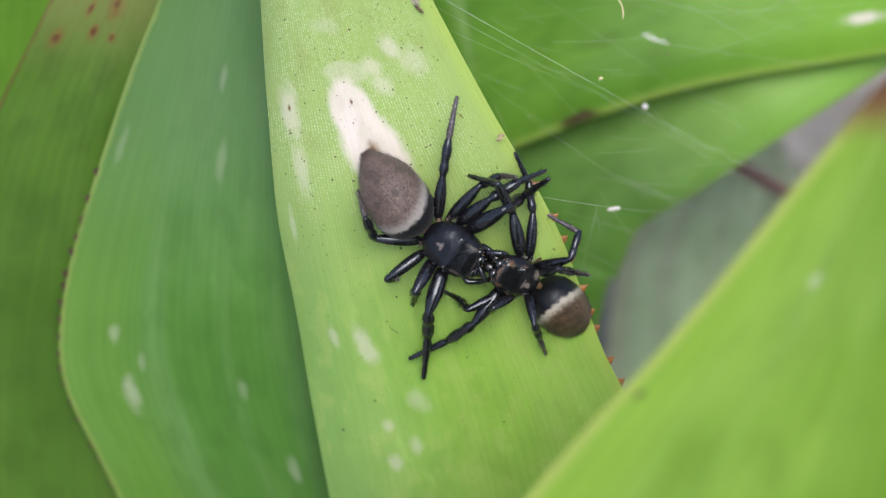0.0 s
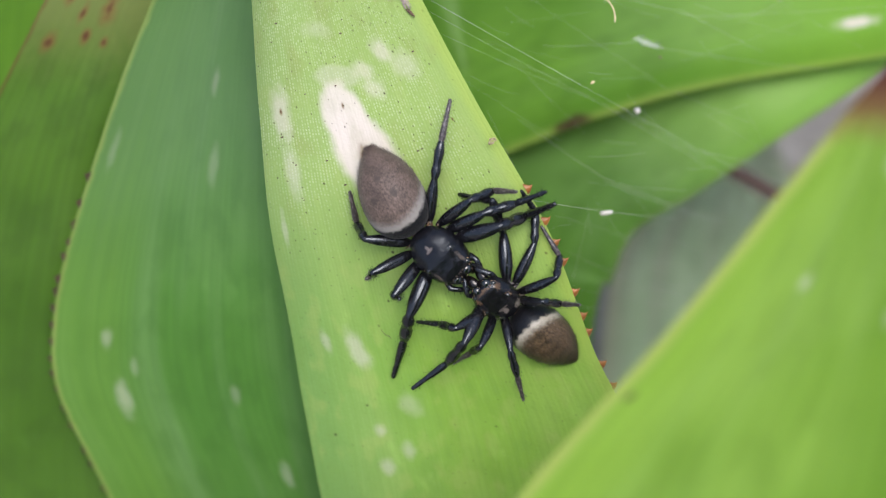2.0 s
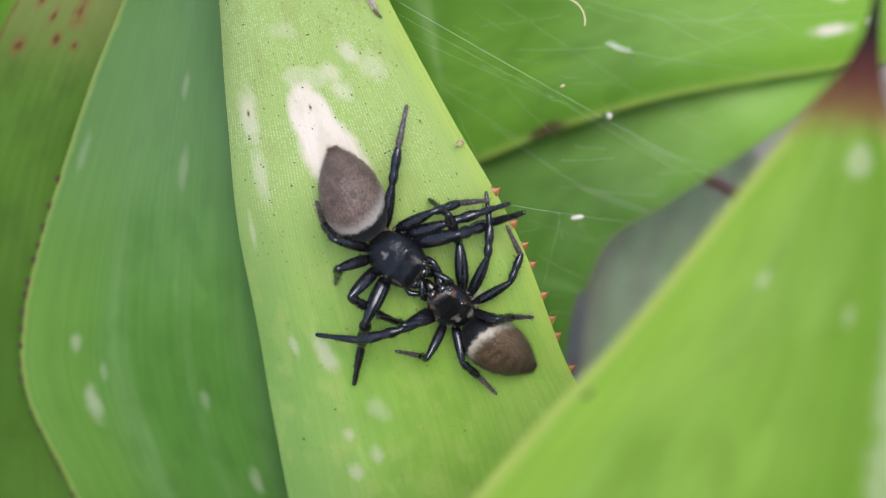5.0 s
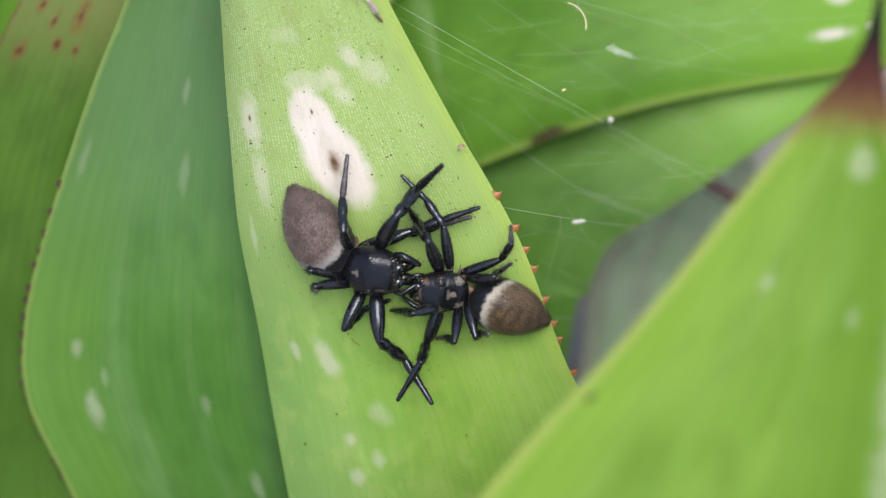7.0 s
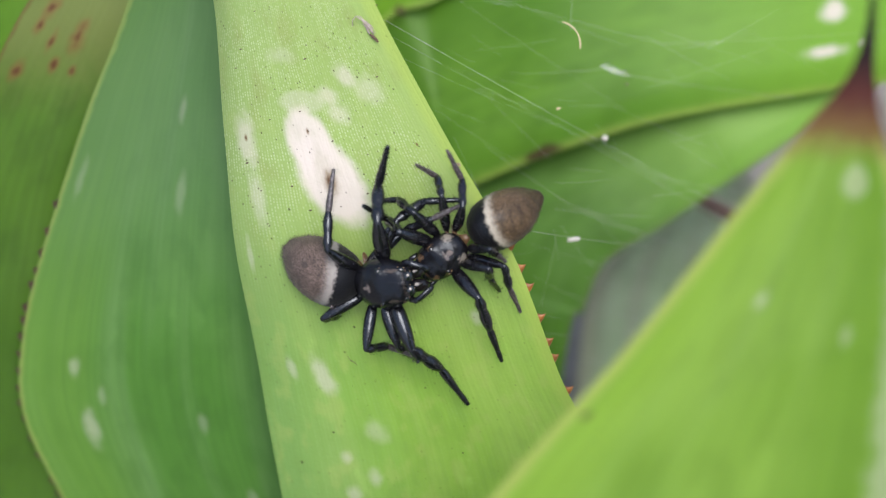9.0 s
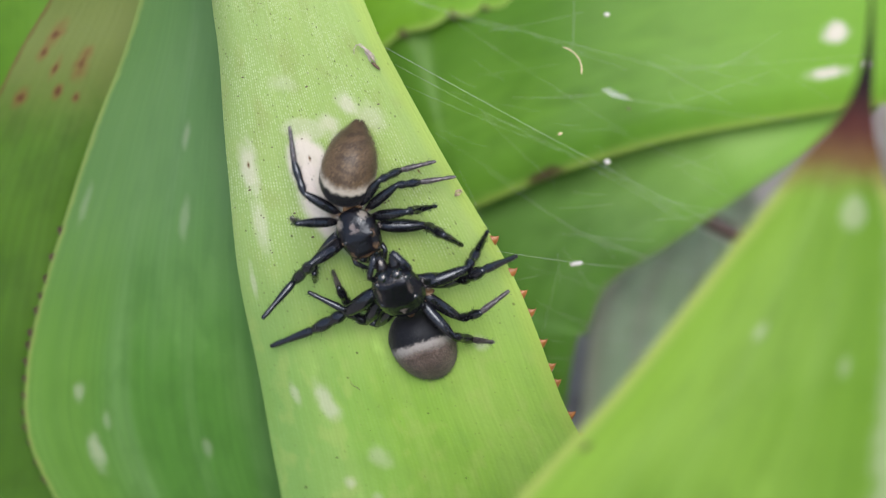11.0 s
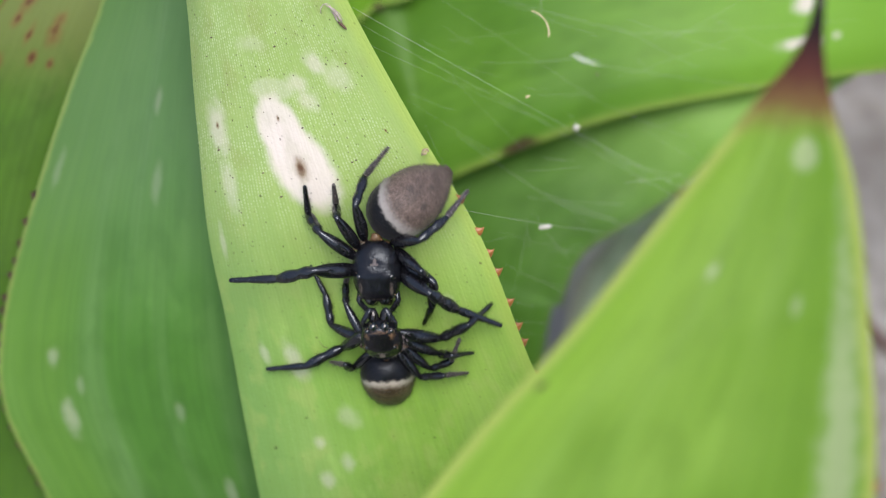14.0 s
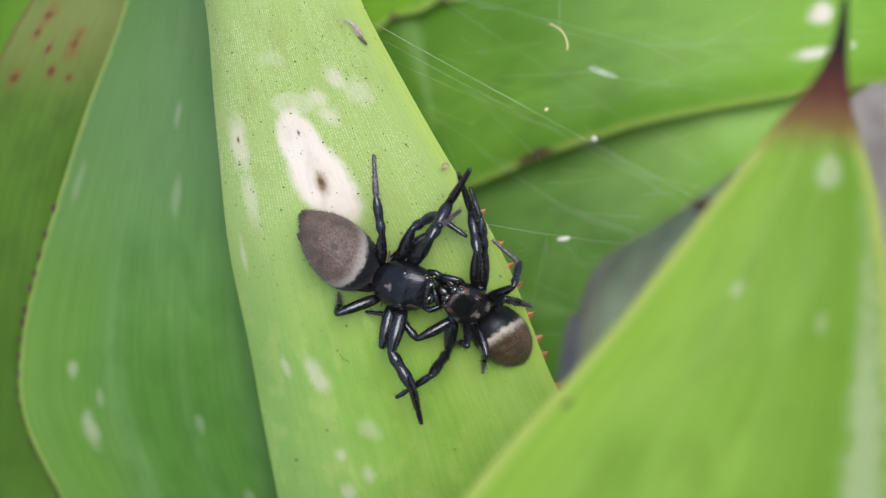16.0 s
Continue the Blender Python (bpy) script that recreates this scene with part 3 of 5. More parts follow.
BLACK = (0.0045, 0.0045, 0.006)
jet = hide("jet_cuticle", BLACK, (0.030, 0.028, 0.032), rough=0.15, hairy=0.6, relief=0.00005, spec=0.58)
shank = hide("brown_shank", (0.034, 0.026, 0.025), (0.25, 0.22, 0.225), rough=0.34, hairy=0.75)
amber = hide("amber_joint", (0.10, 0.055, 0.022), (0.20, 0.135, 0.07), rough=0.4)
eye_glass = plain("eye_lens", (0.004, 0.006, 0.006), 0.03, 0.05, 900, 0.0, 0.9)
fang = plain("fang", (0.006, 0.005, 0.005), 0.15, 0.2, 1500, 0.1)
fringe = plain("hair_fringe", (0.26, 0.17, 0.10), 0.6, 0.5, 1800, 0.1)
hip_hair = plain("hip_hair", (0.24, 0.21, 0.20), 0.6, 0.4, 1800, 0.1)
bristle = plain("bristle", (0.02, 0.018, 0.018), 0.45, 0.2, 1500, 0.0)
TAN, CHALK = (0.30, 0.24, 0.18), (0.42, 0.38, 0.32)
RING = (0.20, 0.12, 0.06)
DUST = (0.15, 0.12, 0.095)
STAR = (0.30, 0.25, 0.225)
shell_big = hide("carapace_black", BLACK, (0.012, 0.011, 0.013), rough=0.13, hairy=0.6, relief=0.00012, spec=0.36,
                 patches=((-1.0, 0.0, 1.2, 0.32, 0.16, 0.5, STAR, 0.34), (-0.78, 0.0, 1.3, 0.14, 0.36, 0.5, STAR, 0.28), (1.0, 1.2, 0.85, 0.9, 0.18, 0.35, DUST, 0.4), (1.0, -1.2, 0.85, 0.9, 0.18, 0.35, DUST, 0.4), (2.1, 0, 0.6, 0.2, 1.0, 0.35, DUST, 0.4)))
shell_small = hide("carapace_chalked", BLACK, (0.016, 0.012, 0.010), rough=0.13, hairy=0.6, relief=0.00012, spec=0.36,
                   patches=((-0.75, 0.0, 1.0, 0.36, 0.26, 0.6, STAR, 0.45), (-0.4, 0.0, 1.1, 0.14, 0.45, 0.5, STAR, 0.3), (-1.25, 1.0, 0.5, 0.5, 0.4, 0.5, CHALK, 0.42), (-1.25, -1.0, 0.5, 0.5, 0.4, 0.5, CHALK, 0.42), (0.2, 1.15, 0.7, 0.4, 0.25, 0.4, RING, 0.5), (0.2, -1.15, 0.7, 0.4, 0.25, 0.4, RING, 0.5),
                            (1.3, 0.95, 0.6, 0.35, 0.3, 0.4, RING, 0.55), (1.3, -0.95, 0.6, 0.35, 0.3, 0.4, RING, 0.55), (1.7, 0, 0.6, 0.2, 0.7, 0.25, RING, 0.5)))
fur_grey = hide("grey_fur", BLACK, (0.007, 0.007, 0.008), rough=0.48, sheen=0.07, spec=0.18,
                bands=dict(start=1.95, width=0.75, bow=0.06, pale=(0.24, 0.225, 0.21), fur=(0.056, 0.042, 0.036), tips=(0.162, 0.120, 0.100), dots=((-3.9, 0.85, 0.45), (-3.9, -0.85, 0.45), (-5.3, 0.0, 0.4))))
fur_brown = hide("brown_fur", BLACK, (0.007, 0.007, 0.008), rough=0.36, sheen=0.03, spec=0.25,
                 bands=dict(start=1.75, width=0.6, bow=0.06, pale=(0.36, 0.33, 0.27), fur=(0.042, 0.027, 0.014), tips=(0.15, 0.102, 0.056), mark=(0.016, 0.010, 0.006)))


def loft(bm, rings, seg=20):
    """A closed body through rings of (x, y, z, half width, half height, squareness)."""
    made = []
    for x, y, z, w, h, p in rings:
        row = []
        for j in range(seg):
            a = 2 * math.pi * j / seg
            c, s = math.cos(a), math.sin(a)
            row.append(bm.verts.new((x * MM, (y + w * math.copysign(abs(c) ** (2 / p), c)) * MM, (z + h * math.copysign(abs(s) ** (2 / p), s)) * MM)))
        made.append(row)
    for a, c in zip(made, made[1:]):
        for j in range(seg):
            bm.faces.new((a[j], a[(j + 1) % seg], c[(j + 1) % seg], c[j]))
    bm.faces.new(made[0][::-1])
    bm.faces.new(made[-1])
    bmesh.ops.recalc_face_normals(bm, faces=bm.faces)


def spike(bm, at, to, r):
    """One bristle: a three-sided needle."""
    at, to = Vector(at) * MM, Vector(to) * MM
    d = (to - at).normalized()
    s = d.orthogonal().normalized()
    t = d.cross(s)
    ring = [bm.verts.new(at + (s * math.cos(a) + t * math.sin(a)) * r * MM) for a in (0, 2.1, 4.2)]
    top = bm.verts.new(to)
    for i in range(3):
        bm.faces.new((ring[i], ring[(i + 1) % 3], top))


def limb(name, length, radii, material, parent, label, bristles, rng, bow=0.0):
    """One rigid piece of a leg along +x, its thickness given at even steps."""
    bm = bmesh.new()
    n = 22
    rings = []
    lead = radii[0] * 0.75
    tail = radii[-1] * 0.6
    for i in range(n + 1):
        x = -lead + (length + lead + tail) * (0.5 - 0.5 * math.cos(math.pi * i / n))
        s = min(1.0, max(0.0, x / length))
        r = float(glide([(v,) for v in radii], s)[0])
        cap = 1.0
        if x < 0:
            cap = math.sqrt(max(0.02, 1 - (x / lead) ** 2))
        if x > length:
            cap = math.sqrt(max(0.02, 1 - ((x - length) / tail) ** 2))
        rings.append((x, 0, bow * 4 * s * (1 - s), r * cap, r * cap * 0.96, 2))
    loft(bm, rings, 14)
    for _ in range(bristles):
        s, a = rng.uniform(0.06, 0.97), rng.uniform(0, 6.28)
        r = float(glide([(v,) for v in radii], s)[0]) * 0.9
        out = Vector((0, math.cos(a), math.sin(a)))
        p = Vector((s * length, 0, bow * 4 * s * (1 - s))) + out * r
        spike(bm, p, p + (out * 0.8 + Vector((rng.uniform(0.3, 1.0), 0, 0))) * rng.uniform(0.18, 0.5), 0.014)
    return part(name, bm, material, parent, label)


LENGTHS = {"big": ((4.23, 3.45, 4.20), (3.83, 2.80, 3.04), (4.05, 2.60, 2.80), (3.99, 3.00, 3.40)),
           "small": ((3.89, 3.47, 3.76), (3.92, 2.60, 2.68), (3.70, 2.40, 2.81), (3.44, 2.60, 2.80))}
COXAE = ((0.1, 1.55), (-0.8, 1.6), (-1.6, 1.45), (-2.2, 1.0))


def jumping_spider(size, k, label, shell, fur, seed):
    """A jumping spider facing +x, its origin in the middle of the carapace; k scales the body."""
    rng = random.Random(seed)
    whole, k = k, k * (0.9 if size == "big" else 0.87)
    thing = tagged(new("jumping_spider"), label, "spider", "fighting spiders")
    thing.empty_display_size = 0.003
    bm = bmesh.new()
    prof = ((-2.75, 0.1, 0.45, 0.3), (-2.6, 0.08, 0.88, 0.55), (-2.2, 0.08, 1.38, 0.9), (-1.5, 0.1, 1.84, 1.24), (-0.7, 0.1, 2.1, 1.44), (0.2, 0.12, 2.14, 1.5),
            (1.0, 0.1, 2.02, 1.44), (1.7, 0.06, 1.82, 1.3), (2.25, 0.0, 1.56, 1.1), (2.6, -0.06, 1.22, 0.85), (2.72, -0.1, 0.9, 0.58))
    loft(bm, [(x * k, 0, z * k, w * 1.04 * k, h * k, 2.1) for x, z, w, h in (glide(prof, i / 40) for i in range(41))], 44)
    for v in bm.verts:
        x, y, z = v.co / (k * MM)
        if z > 0.2:
            # raised seats of the rear eyes, a sunken eye field and a groove behind it
            lift = 0.2 * math.exp(-((x - 0.25) ** 2 + (abs(y) - 1.42) ** 2) / 0.14) + 0.14 * math.exp(-((x - 2.0) ** 2 + (abs(y) - 1.2) ** 2) / 0.14)
            sink = 0.16 * math.exp(-((x + 0.75) ** 2 / 0.12 + y * y / 0.3)) + 0.13 * math.exp(-((x - 1.1) ** 2 / 0.6 + y * y / 0.6))
            v.co.z += (lift - sink) * k * MM
    for _ in range(260):
        a, x = rng.uniform(0.15, 2.99), rng.uniform(-2.3, 2.5)
        q = glide(prof, (x + 2.75) / 5.47)
        p = Vector((q[0], q[2] * math.cos(a), q[1] + q[3] * math.sin(a))) * k
        spike(bm, p, p + Vector((rng.uniform(-0.1, 0.35), 0.22 * math.cos(a) + rng.uniform(-0.1, 0.1), 0.28 * math.sin(a))), 0.016)
    carapace = part("carapace", bm, shell, thing)
    for x, y, z, r in ((2.52, 0.62, 0.28, 0.56), (2.12, 1.25, 0.55, 0.34), (0.25, 1.42, 1.2, 0.32), (1.2, 1.45, 0.98, 0.12)):
        for side in (1, -1):
            bm = bmesh.new()
            bmesh.ops.create_uvsphere(bm, u_segments=16, v_segments=10, radius=r * k * MM)
            bmesh.ops.translate(bm, verts=bm.verts, vec=(x * k * MM, side * y * k * MM, z * k * MM))
            part("eye", bm, eye_glass, carapace, "glossy black eye")
    # tan hairs about the eyes
    bm = bmesh.new()
    for x, y, z, r in ((2.52, 0.62, 0.42, 0.6), (2.12, 1.25, 0.6, 0.42), (0.25, 1.42, 1.12, 0.36)):
        for side in (1, -1):
            for _ in range(16 if size == "small" else 9):
                a = rng.uniform(0, 6.28)
                p = Vector((x + r * math.cos(a), side * y + r * math.sin(a) * 0.9, z + 0.12 - 0.18 * abs(math.cos(a))))
                spike(bm, p * k, (p + Vector((rng.uniform(-0.35, 0.1), rng.uniform(-0.12, 0.12), rng.uniform(0.05, 0.2)))) * k, 0.03)
    tagged(part("hair_fringe", bm, fringe, carapace, "tan hairs round the eyes"), kind="stuff")
    for side in (1, -1):
        bm = bmesh.new()
        loft(bm, [(x * k, side * y * k, z * k, r * k, r * k * 0.9, 2) for x, y, z, r in ((1.9, 0.5, -0.5, 0.3), (2.35, 0.55, -0.6, 0.55), (2.9, 0.62, -0.85, 0.6), (3.35, 0.7, -1.15, 0.46), (3.55, 0.72, -1.3, 0.2))], 14)
        spike(bm, Vector((3.4, side * 0.75, -1.2)) * k, Vector((3.6, side * 0.25, -1.55)) * k, 0.11)
        part("chelicera", bm, fang, thing, "dark jaw with a short fang")
        bm = bmesh.new()
        loft(bm, [(x * k, side * y * k, z * k, r * k, r * k, 2) for x, y, z, r in ((1.5, 1.2, -0.5, 0.2), (2.0, 1.6, -0.25, 0.3), (2.7, 1.75, 0.0, 0.27), (3.1, 1.55, -0.1, 0.31), (3.7, 1.15, -0.45, 0.33), (4.1, 0.9, -0.75, 0.24), (4.2, 0.85, -0.85, 0.1))], 12)
        for _ in range(40):
            s = rng.random()
            p = Vector((2.6 + 1.5 * s, side * (1.75 - 0.8 * s), 0.05 - 0.7 * s)) * k
            d = Vector((rng.uniform(-0.2, 0.6), rng.uniform(-1, 1), rng.uniform(-0.3, 1))).normalized()
            spike(bm, p + d * 0.26 * k, p + d * 0.55 * k + Vector((0.15, 0, 0)), 0.018)
        part("pedipalp", bm, jet, thing, "short hairy black feeler")
    # underside plate and waist
    k = whole
    bm = bmesh.new()
    loft(bm, [(x * k, 0, z * k, w * k, h * k, 2) for x, z, w, h in ((-3.0, -0.05, 0.3, 0.3), (-2.5, -0.3, 0.5, 0.4), (-1.8, -0.7, 1.1, 0.45), (-0.4, -0.9, 1.35, 0.45), (0.9, -0.9, 1.1, 0.4), (1.6, -0.8, 0.5, 0.3))], 16)
    part("sternum", bm, amber, thing, "brown underside plate and waist")
    # abdomen
    long, wide, high = (7.7, 2.5, 2.35) if size == "big" else (6.7, 2.14, 2.0)
    bm = bmesh.new()
    outline = ((0.0, 0.12), (0.03, 0.44), (0.09, 0.70), (0.19, 0.91), (0.31, 0.99), (0.44, 1.0), (0.57, 0.95), (0.70, 0.83), (0.82, 0.62), (0.92, 0.36), (0.98, 0.17), (1.0, 0.08))
    rows = [glide(outline, i / 34) for i in range(35)]
    loft(bm, [(-s * long, 0, 0.1 * high * math.sin(math.pi * s) - 0.12 * s, wide * w, high * w, 2.05) for s, w in rows], 40)
    abdomen = part("abdomen", bm, fur, thing)
    bm = bmesh.new()
    for _ in range(4200):
        s, w = glide(outline, rng.uniform(0.1, 1.0))
        a = rng.uniform(-0.5, 3.64)
        p = Vector((-s * long, wide * w * math.cos(a), 0.1 * high * math.sin(math.pi * s) - 0.12 * s + high * w * math.sin(a)))
        out = Vector((-0.9, math.cos(a) * 0.45, math.sin(a) * 0.45))
        out += Vector((0, rng.uniform(-0.25, 0.25), rng.uniform(-0.25, 0.25)))
        spike(bm, p - out * 0.03, p + out * rng.uniform(0.14, 0.34), 0.011)
    tagged(part("fur", bm, fur, abdomen, "short fur"), kind="stuff")
    bm = bmesh.new()
    for y, z in ((0.16, 0.05), (-0.16, 0.05), (0.1, -0.14), (-0.1, -0.14)):
        spike(bm, (-long * 0.97, y, z - 0.12), (-long * 1.04, y * 0.8, z - 0.12), 0.12)
    part("spinneret", bm, bristle, abdomen, "dark spinnerets")
    # pale hairs over the hips
    bm = bmesh.new()
    for cx, cy in COXAE:
        for side in (1, -1):
            for _ in range(16):
                p = Vector((cx + rng.uniform(-0.3, 0.3), side * cy * rng.uniform(1.0, 1.35), rng.uniform(-0.5, -0.3))) * k
                spike(bm, p, p + Vector((rng.uniform(-0.2, 0.2), side * rng.uniform(0.05, 0.3), rng.uniform(0.12, 0.3))), 0.022)
    tagged(part("hip_hairs", bm, hip_hair, thing, "pale grey hairs over the hips"), kind="stuff")
    legs = {}
    for i, (cx, cy) in enumerate(COXAE):
        for side, tag in ((1, "L"), (-1, "R")):
            bm = bmesh.new()
            loft(bm, [(x * k, side * y * k, z * k, r * k, r * k, 2) for x, y, z, r in ((cx * 0.75, cy * 0.45, -0.85, 0.3), (cx * 0.85, cy * 0.7, -0.82, 0.46), (cx, cy * 0.95, -0.76, 0.48), (cx * 1.04, cy * (1.1 if i < 2 else 1.3), -0.7, 0.42), (cx * 1.06, cy * (1.2 if i < 2 else 1.5), -0.66, 0.25))], 12)
            part("coxa", bm, jet if i < 2 else amber, thing, "" if i < 2 else "amber hip joint")
            a, c, d = LENGTHS[size][i]
            f = (0.61, 0.50, 0.45, 0.46)[i] * k
            skin, foot_skin = (jet, jet) if i < 2 else (jet, shank)
            femur = limb("leg", a, (f * 0.5, f * 0.98, f * 1.06, f * 0.92, f * 0.54), skin, thing, ("thick " if i == 0 else "") + "glossy black bristled leg", 40, rng, 0.12)
            tibia = limb("tibia", c, (f * 0.54, f * 0.86, f * 0.70, f * 0.86, f * 0.80, f * 0.5), skin, femur, "", 64, rng)
            foot = limb("metatarsus", d, (f * 0.46, f * 0.60, f * 0.55, f * 0.48, f * 0.39, f * 0.40, f * 0.30), foot_skin, femur, "" if i < 2 else "brownish tapering foot", 64, rng)
            legs[tag + str(i + 1)] = (femur, tibia, foot, Vector((cx, side * cy, -0.75)) * k, side, (a, c, d))
    return thing, abdomen, legs


big = jumping_spider("big", 1.0, "large black jumping spider with a furry grey abdomen", shell_big, fur_grey, 11)
small = jumping_spider("small", 0.86, "smaller black jumping spider, brown abdomen with white crescent", shell_small, fur_brown, 12)


# ---- web and scraps ----
silk, n, l, b = nodes_of("silk")
b.inputs["Base Color"].default_value, b.inputs["Roughness"].default_value = (0.85, 0.88, 0.85, 1), 0.3
clear = n.new("ShaderNodeBsdfTransparent")
mixed = n.new("ShaderNodeMixShader")
mixed.inputs[0].default_value = 0.38
l.new(clear.outputs[0], mixed.inputs[1])
l.new(b.outputs[0], mixed.inputs[2])
l.new(mixed.outputs[0], n["Material Output"].inputs["Surface"])


def tube(bm, points, radii, sides=6):
    """A tapering tube through points in working-plane millimetres."""
    pts = [Vector(p) for p in points]
    rows = []
    for i, p in enumerate(pts):
        d = (pts[min(i + 1, len(pts) - 1)] - pts[max(i - 1, 0)]).normalized()
        s = d.cross(Vector((0.2, 0.3, 1))).normalized()
        t = d.cross(s)
        r = radii[i] if isinstance(radii, (list, tuple)) else radii
        rows.append([bm.verts.new(put(*(p + (s * math.cos(a) + t * math.sin(a)) * r))) for a in (2 * math.pi * j / sides for j in range(sides))])
    for x, y in zip(rows, rows[1:]):
        for j in range(sides):
            bm.faces.new((x[j], x[(j + 1) % sides], y[(j + 1) % sides], y[j]))
    bm.faces.new(rows[0][::-1])
    bm.faces.new(rows[-1])
    bmesh.ops.recalc_face_normals(bm, faces=bm.faces)


web = tagged(new("cobweb"), "loose cobweb of fine white threads between leaves", "web")
web.empty_display_size = 0.004


def thread(a, c, r=0.02, sag=0.15):
    a, c = Vector(a), Vector(c)
    bm = bmesh.new()
    tube(bm, [a.lerp(c, i / 12) + Vector((0, -sag * 4 * i / 12 * (1 - i / 12), 0)) for i in range(13)], r * 0.8, 4)
    part("thread", bm, silk, web)


thread((-1.1, 19.9, 6.0), (26.2, 7.6, -13.0), 0.016)
thread((-0.4, 19.0, 3.0), (15.1, 12.8, -11.0), 0.009)
thread((0.2, 17.4, 3.0), (14.3, 13.2, -11.0), 0.007)
thread((7.1, 11.6, -9.0), (16.0, 5.7, -11.0), 0.012)
thread((16.0, 5.7, -11.0), (25.6, 2.7, -13.0), 0.013)
thread((-3.1, 27.0, -6.0), (22.5, 20.5, -10.0), 0.012)
thread((7.5, 4.2, 2.5), (21.1, 3.0, -11.0), 0.014)
thread((14.7, 27.2, -8.0), (14.3, 21.0, -6.0), 0.012)
thread((22.5, 20.5, -10.0), (43.4, 22.3, -14.0), 0.010)
thread((14.3, 13.1, -11.0), (31.2, 4.2, -15.0), 0.012)
thread((21.7, 9.3, -11.0), (31.3, 7.7, -15.0), 0.012)
thread((9.3, -4.1, -8.0), (14.8, -4.8, -14.0), 0.012)
thread((13.1, 3.1, -9.0), (11.9, -2.2, -11.0), 0.010)
thread((3.6, 24.9, -8.0), (19.3, 15.0, -11.0), 0.008)
thread((18.6, 18.0, -10.5), (34.8, 16.3, -14.0), 0.012)
thread((9.3, 17.7, -8.0), (18.8, 18.5, -10.4), 0.010)
thread((0.7, 25.8, -6.0), (9.4, 23.4, -8.0), 0.012)
thread((25.9, 7.7, -13.0), (31.1, 6.2, -14.0), 0.018)
wisp = random.Random(21)
for i in range(46):
    # short strays that cross between the long threads
    x, y = wisp.uniform(2, 30), wisp.uniform(1, 24)
    g, z = wisp.gauss(-0.5, 0.4), wisp.uniform(-12, -5)
    h = wisp.uniform(2, 11)
    thread((x, y, z), (x + h * math.cos(g), y + h * math.sin(g), z + wisp.uniform(-1.5, 1.5)), wisp.uniform(0.005, 0.009), 0.1)

for i in range(16):
    x, y, z = wisp.uniform(9, 19), wisp.uniform(-9, 3), wisp.uniform(-13, -8)
    g, h = wisp.gauss(-0.2, 0.18), wisp.uniform(3, 8)
    thread((x, y, z), (x + h * math.cos(g), y + h * math.sin(g), z - 1), wisp.uniform(0.004, 0.008), 0.1)

chaff = plain("chaff", (0.55, 0.53, 0.49), 0.6, 0.2, 2500, 0.3)
straw = plain("straw", (0.55, 0.45, 0.26), 0.5, 0.25, 2500, 0.3)
bark = plain("bark", (0.085, 0.05, 0.03), 0.7, 0.4, 2200, 0.5)
stem_bark = plain("stem_bark", (0.10, 0.065, 0.055), 0.8, 0.5, 700, 0.6)


def scrap(name, points, radii, material, label, category, sides=8):
    bm = bmesh.new()
    tube(bm, points, radii, sides)
    return tagged(part(name, bm, material), label, category)


def arc(x, y, z, r, a0, a1, n=14, dz=0.0):
    return [(x + r * math.cos(radians(a0 + (a1 - a0) * i / n)), y + r * math.sin(radians(a0 + (a1 - a0) * i / n)), z + dz * i / n) for i in range(n + 1)]


scrap("seed_husk", [(14.08, 3.38, -8.5), (14.16, 3.4, -8.48), (14.5, 3.46, -8.45), (14.85, 3.52, -8.45), (15.1, 3.55, -8.5), (15.16, 3.56, -8.5)], [0.06, 0.15, 0.17, 0.18, 0.14, 0.05], chaff, "small white seed husk caught in the web", "husk")
scrap("fluff_ball", [(17.45, 12.5, -12), (17.6, 12.55, -12), (17.75, 12.5, -12), (17.95, 12.45, -12)], [0.08, 0.26, 0.27, 0.08], chaff, "white fluff ball caught in the web", "fluff")
scrap("plant_fibre", arc(12.9, 19.35, -2.8, 1.9, 78, -12), [0.025] + [0.05] * 9 + [0.06] * 4 + [0.03], straw, "curved straw-coloured plant fibre in the web", "fibre")
cast_skin, n, l, b = nodes_of("cast_skin")
b.inputs["Base Color"].default_value, b.inputs["Roughness"].default_value = (0.75, 0.78, 0.72, 1), 0.35
clear, mixed = n.new("ShaderNodeBsdfTransparent"), n.new("ShaderNodeMixShader")
mixed.inputs[0].default_value = 0.14
l.new(clear.outputs[0], mixed.inputs[1])
l.new(b.outputs[0], mixed.inputs[2])
l.new(mixed.outputs[0], n["Material Output"].inputs["Surface"])
moult = random.Random(4)
bm = bmesh.new()
tube(bm, [(17.1, 18.7, -10.4), (17.5, 18.6, -10.3), (18.2, 18.25, -10.4), (18.8, 18.05, -10.3), (19.4, 17.75, -10.4)], [0.03, 0.16, 0.3, 0.2, 0.04], 10)
for i in range(16):
    # crumpled folds and legs of the cast skin
    x, y = 17.2 + i * 0.14, 18.75 - i * 0.065
    tube(bm, [(x + moult.uniform(-0.3, 0.3) + j * 0.16, y + moult.uniform(-0.28, 0.28), -10.3 + moult.uniform(-0.2, 0.25)) for j in range(4)], moult.uniform(0.02, 0.045), 5)
tagged(part("insect_husk", bm, cast_skin), "wispy translucent insect husk in the web", "husk")
scrap("crumb", [(19.35, 17.1, -10.4), (19.5, 17.0, -10.4), (19.62, 16.95, -10.4)], [0.05, 0.13, 0.04], bark, "tiny brown crumb in the web", "crumb")
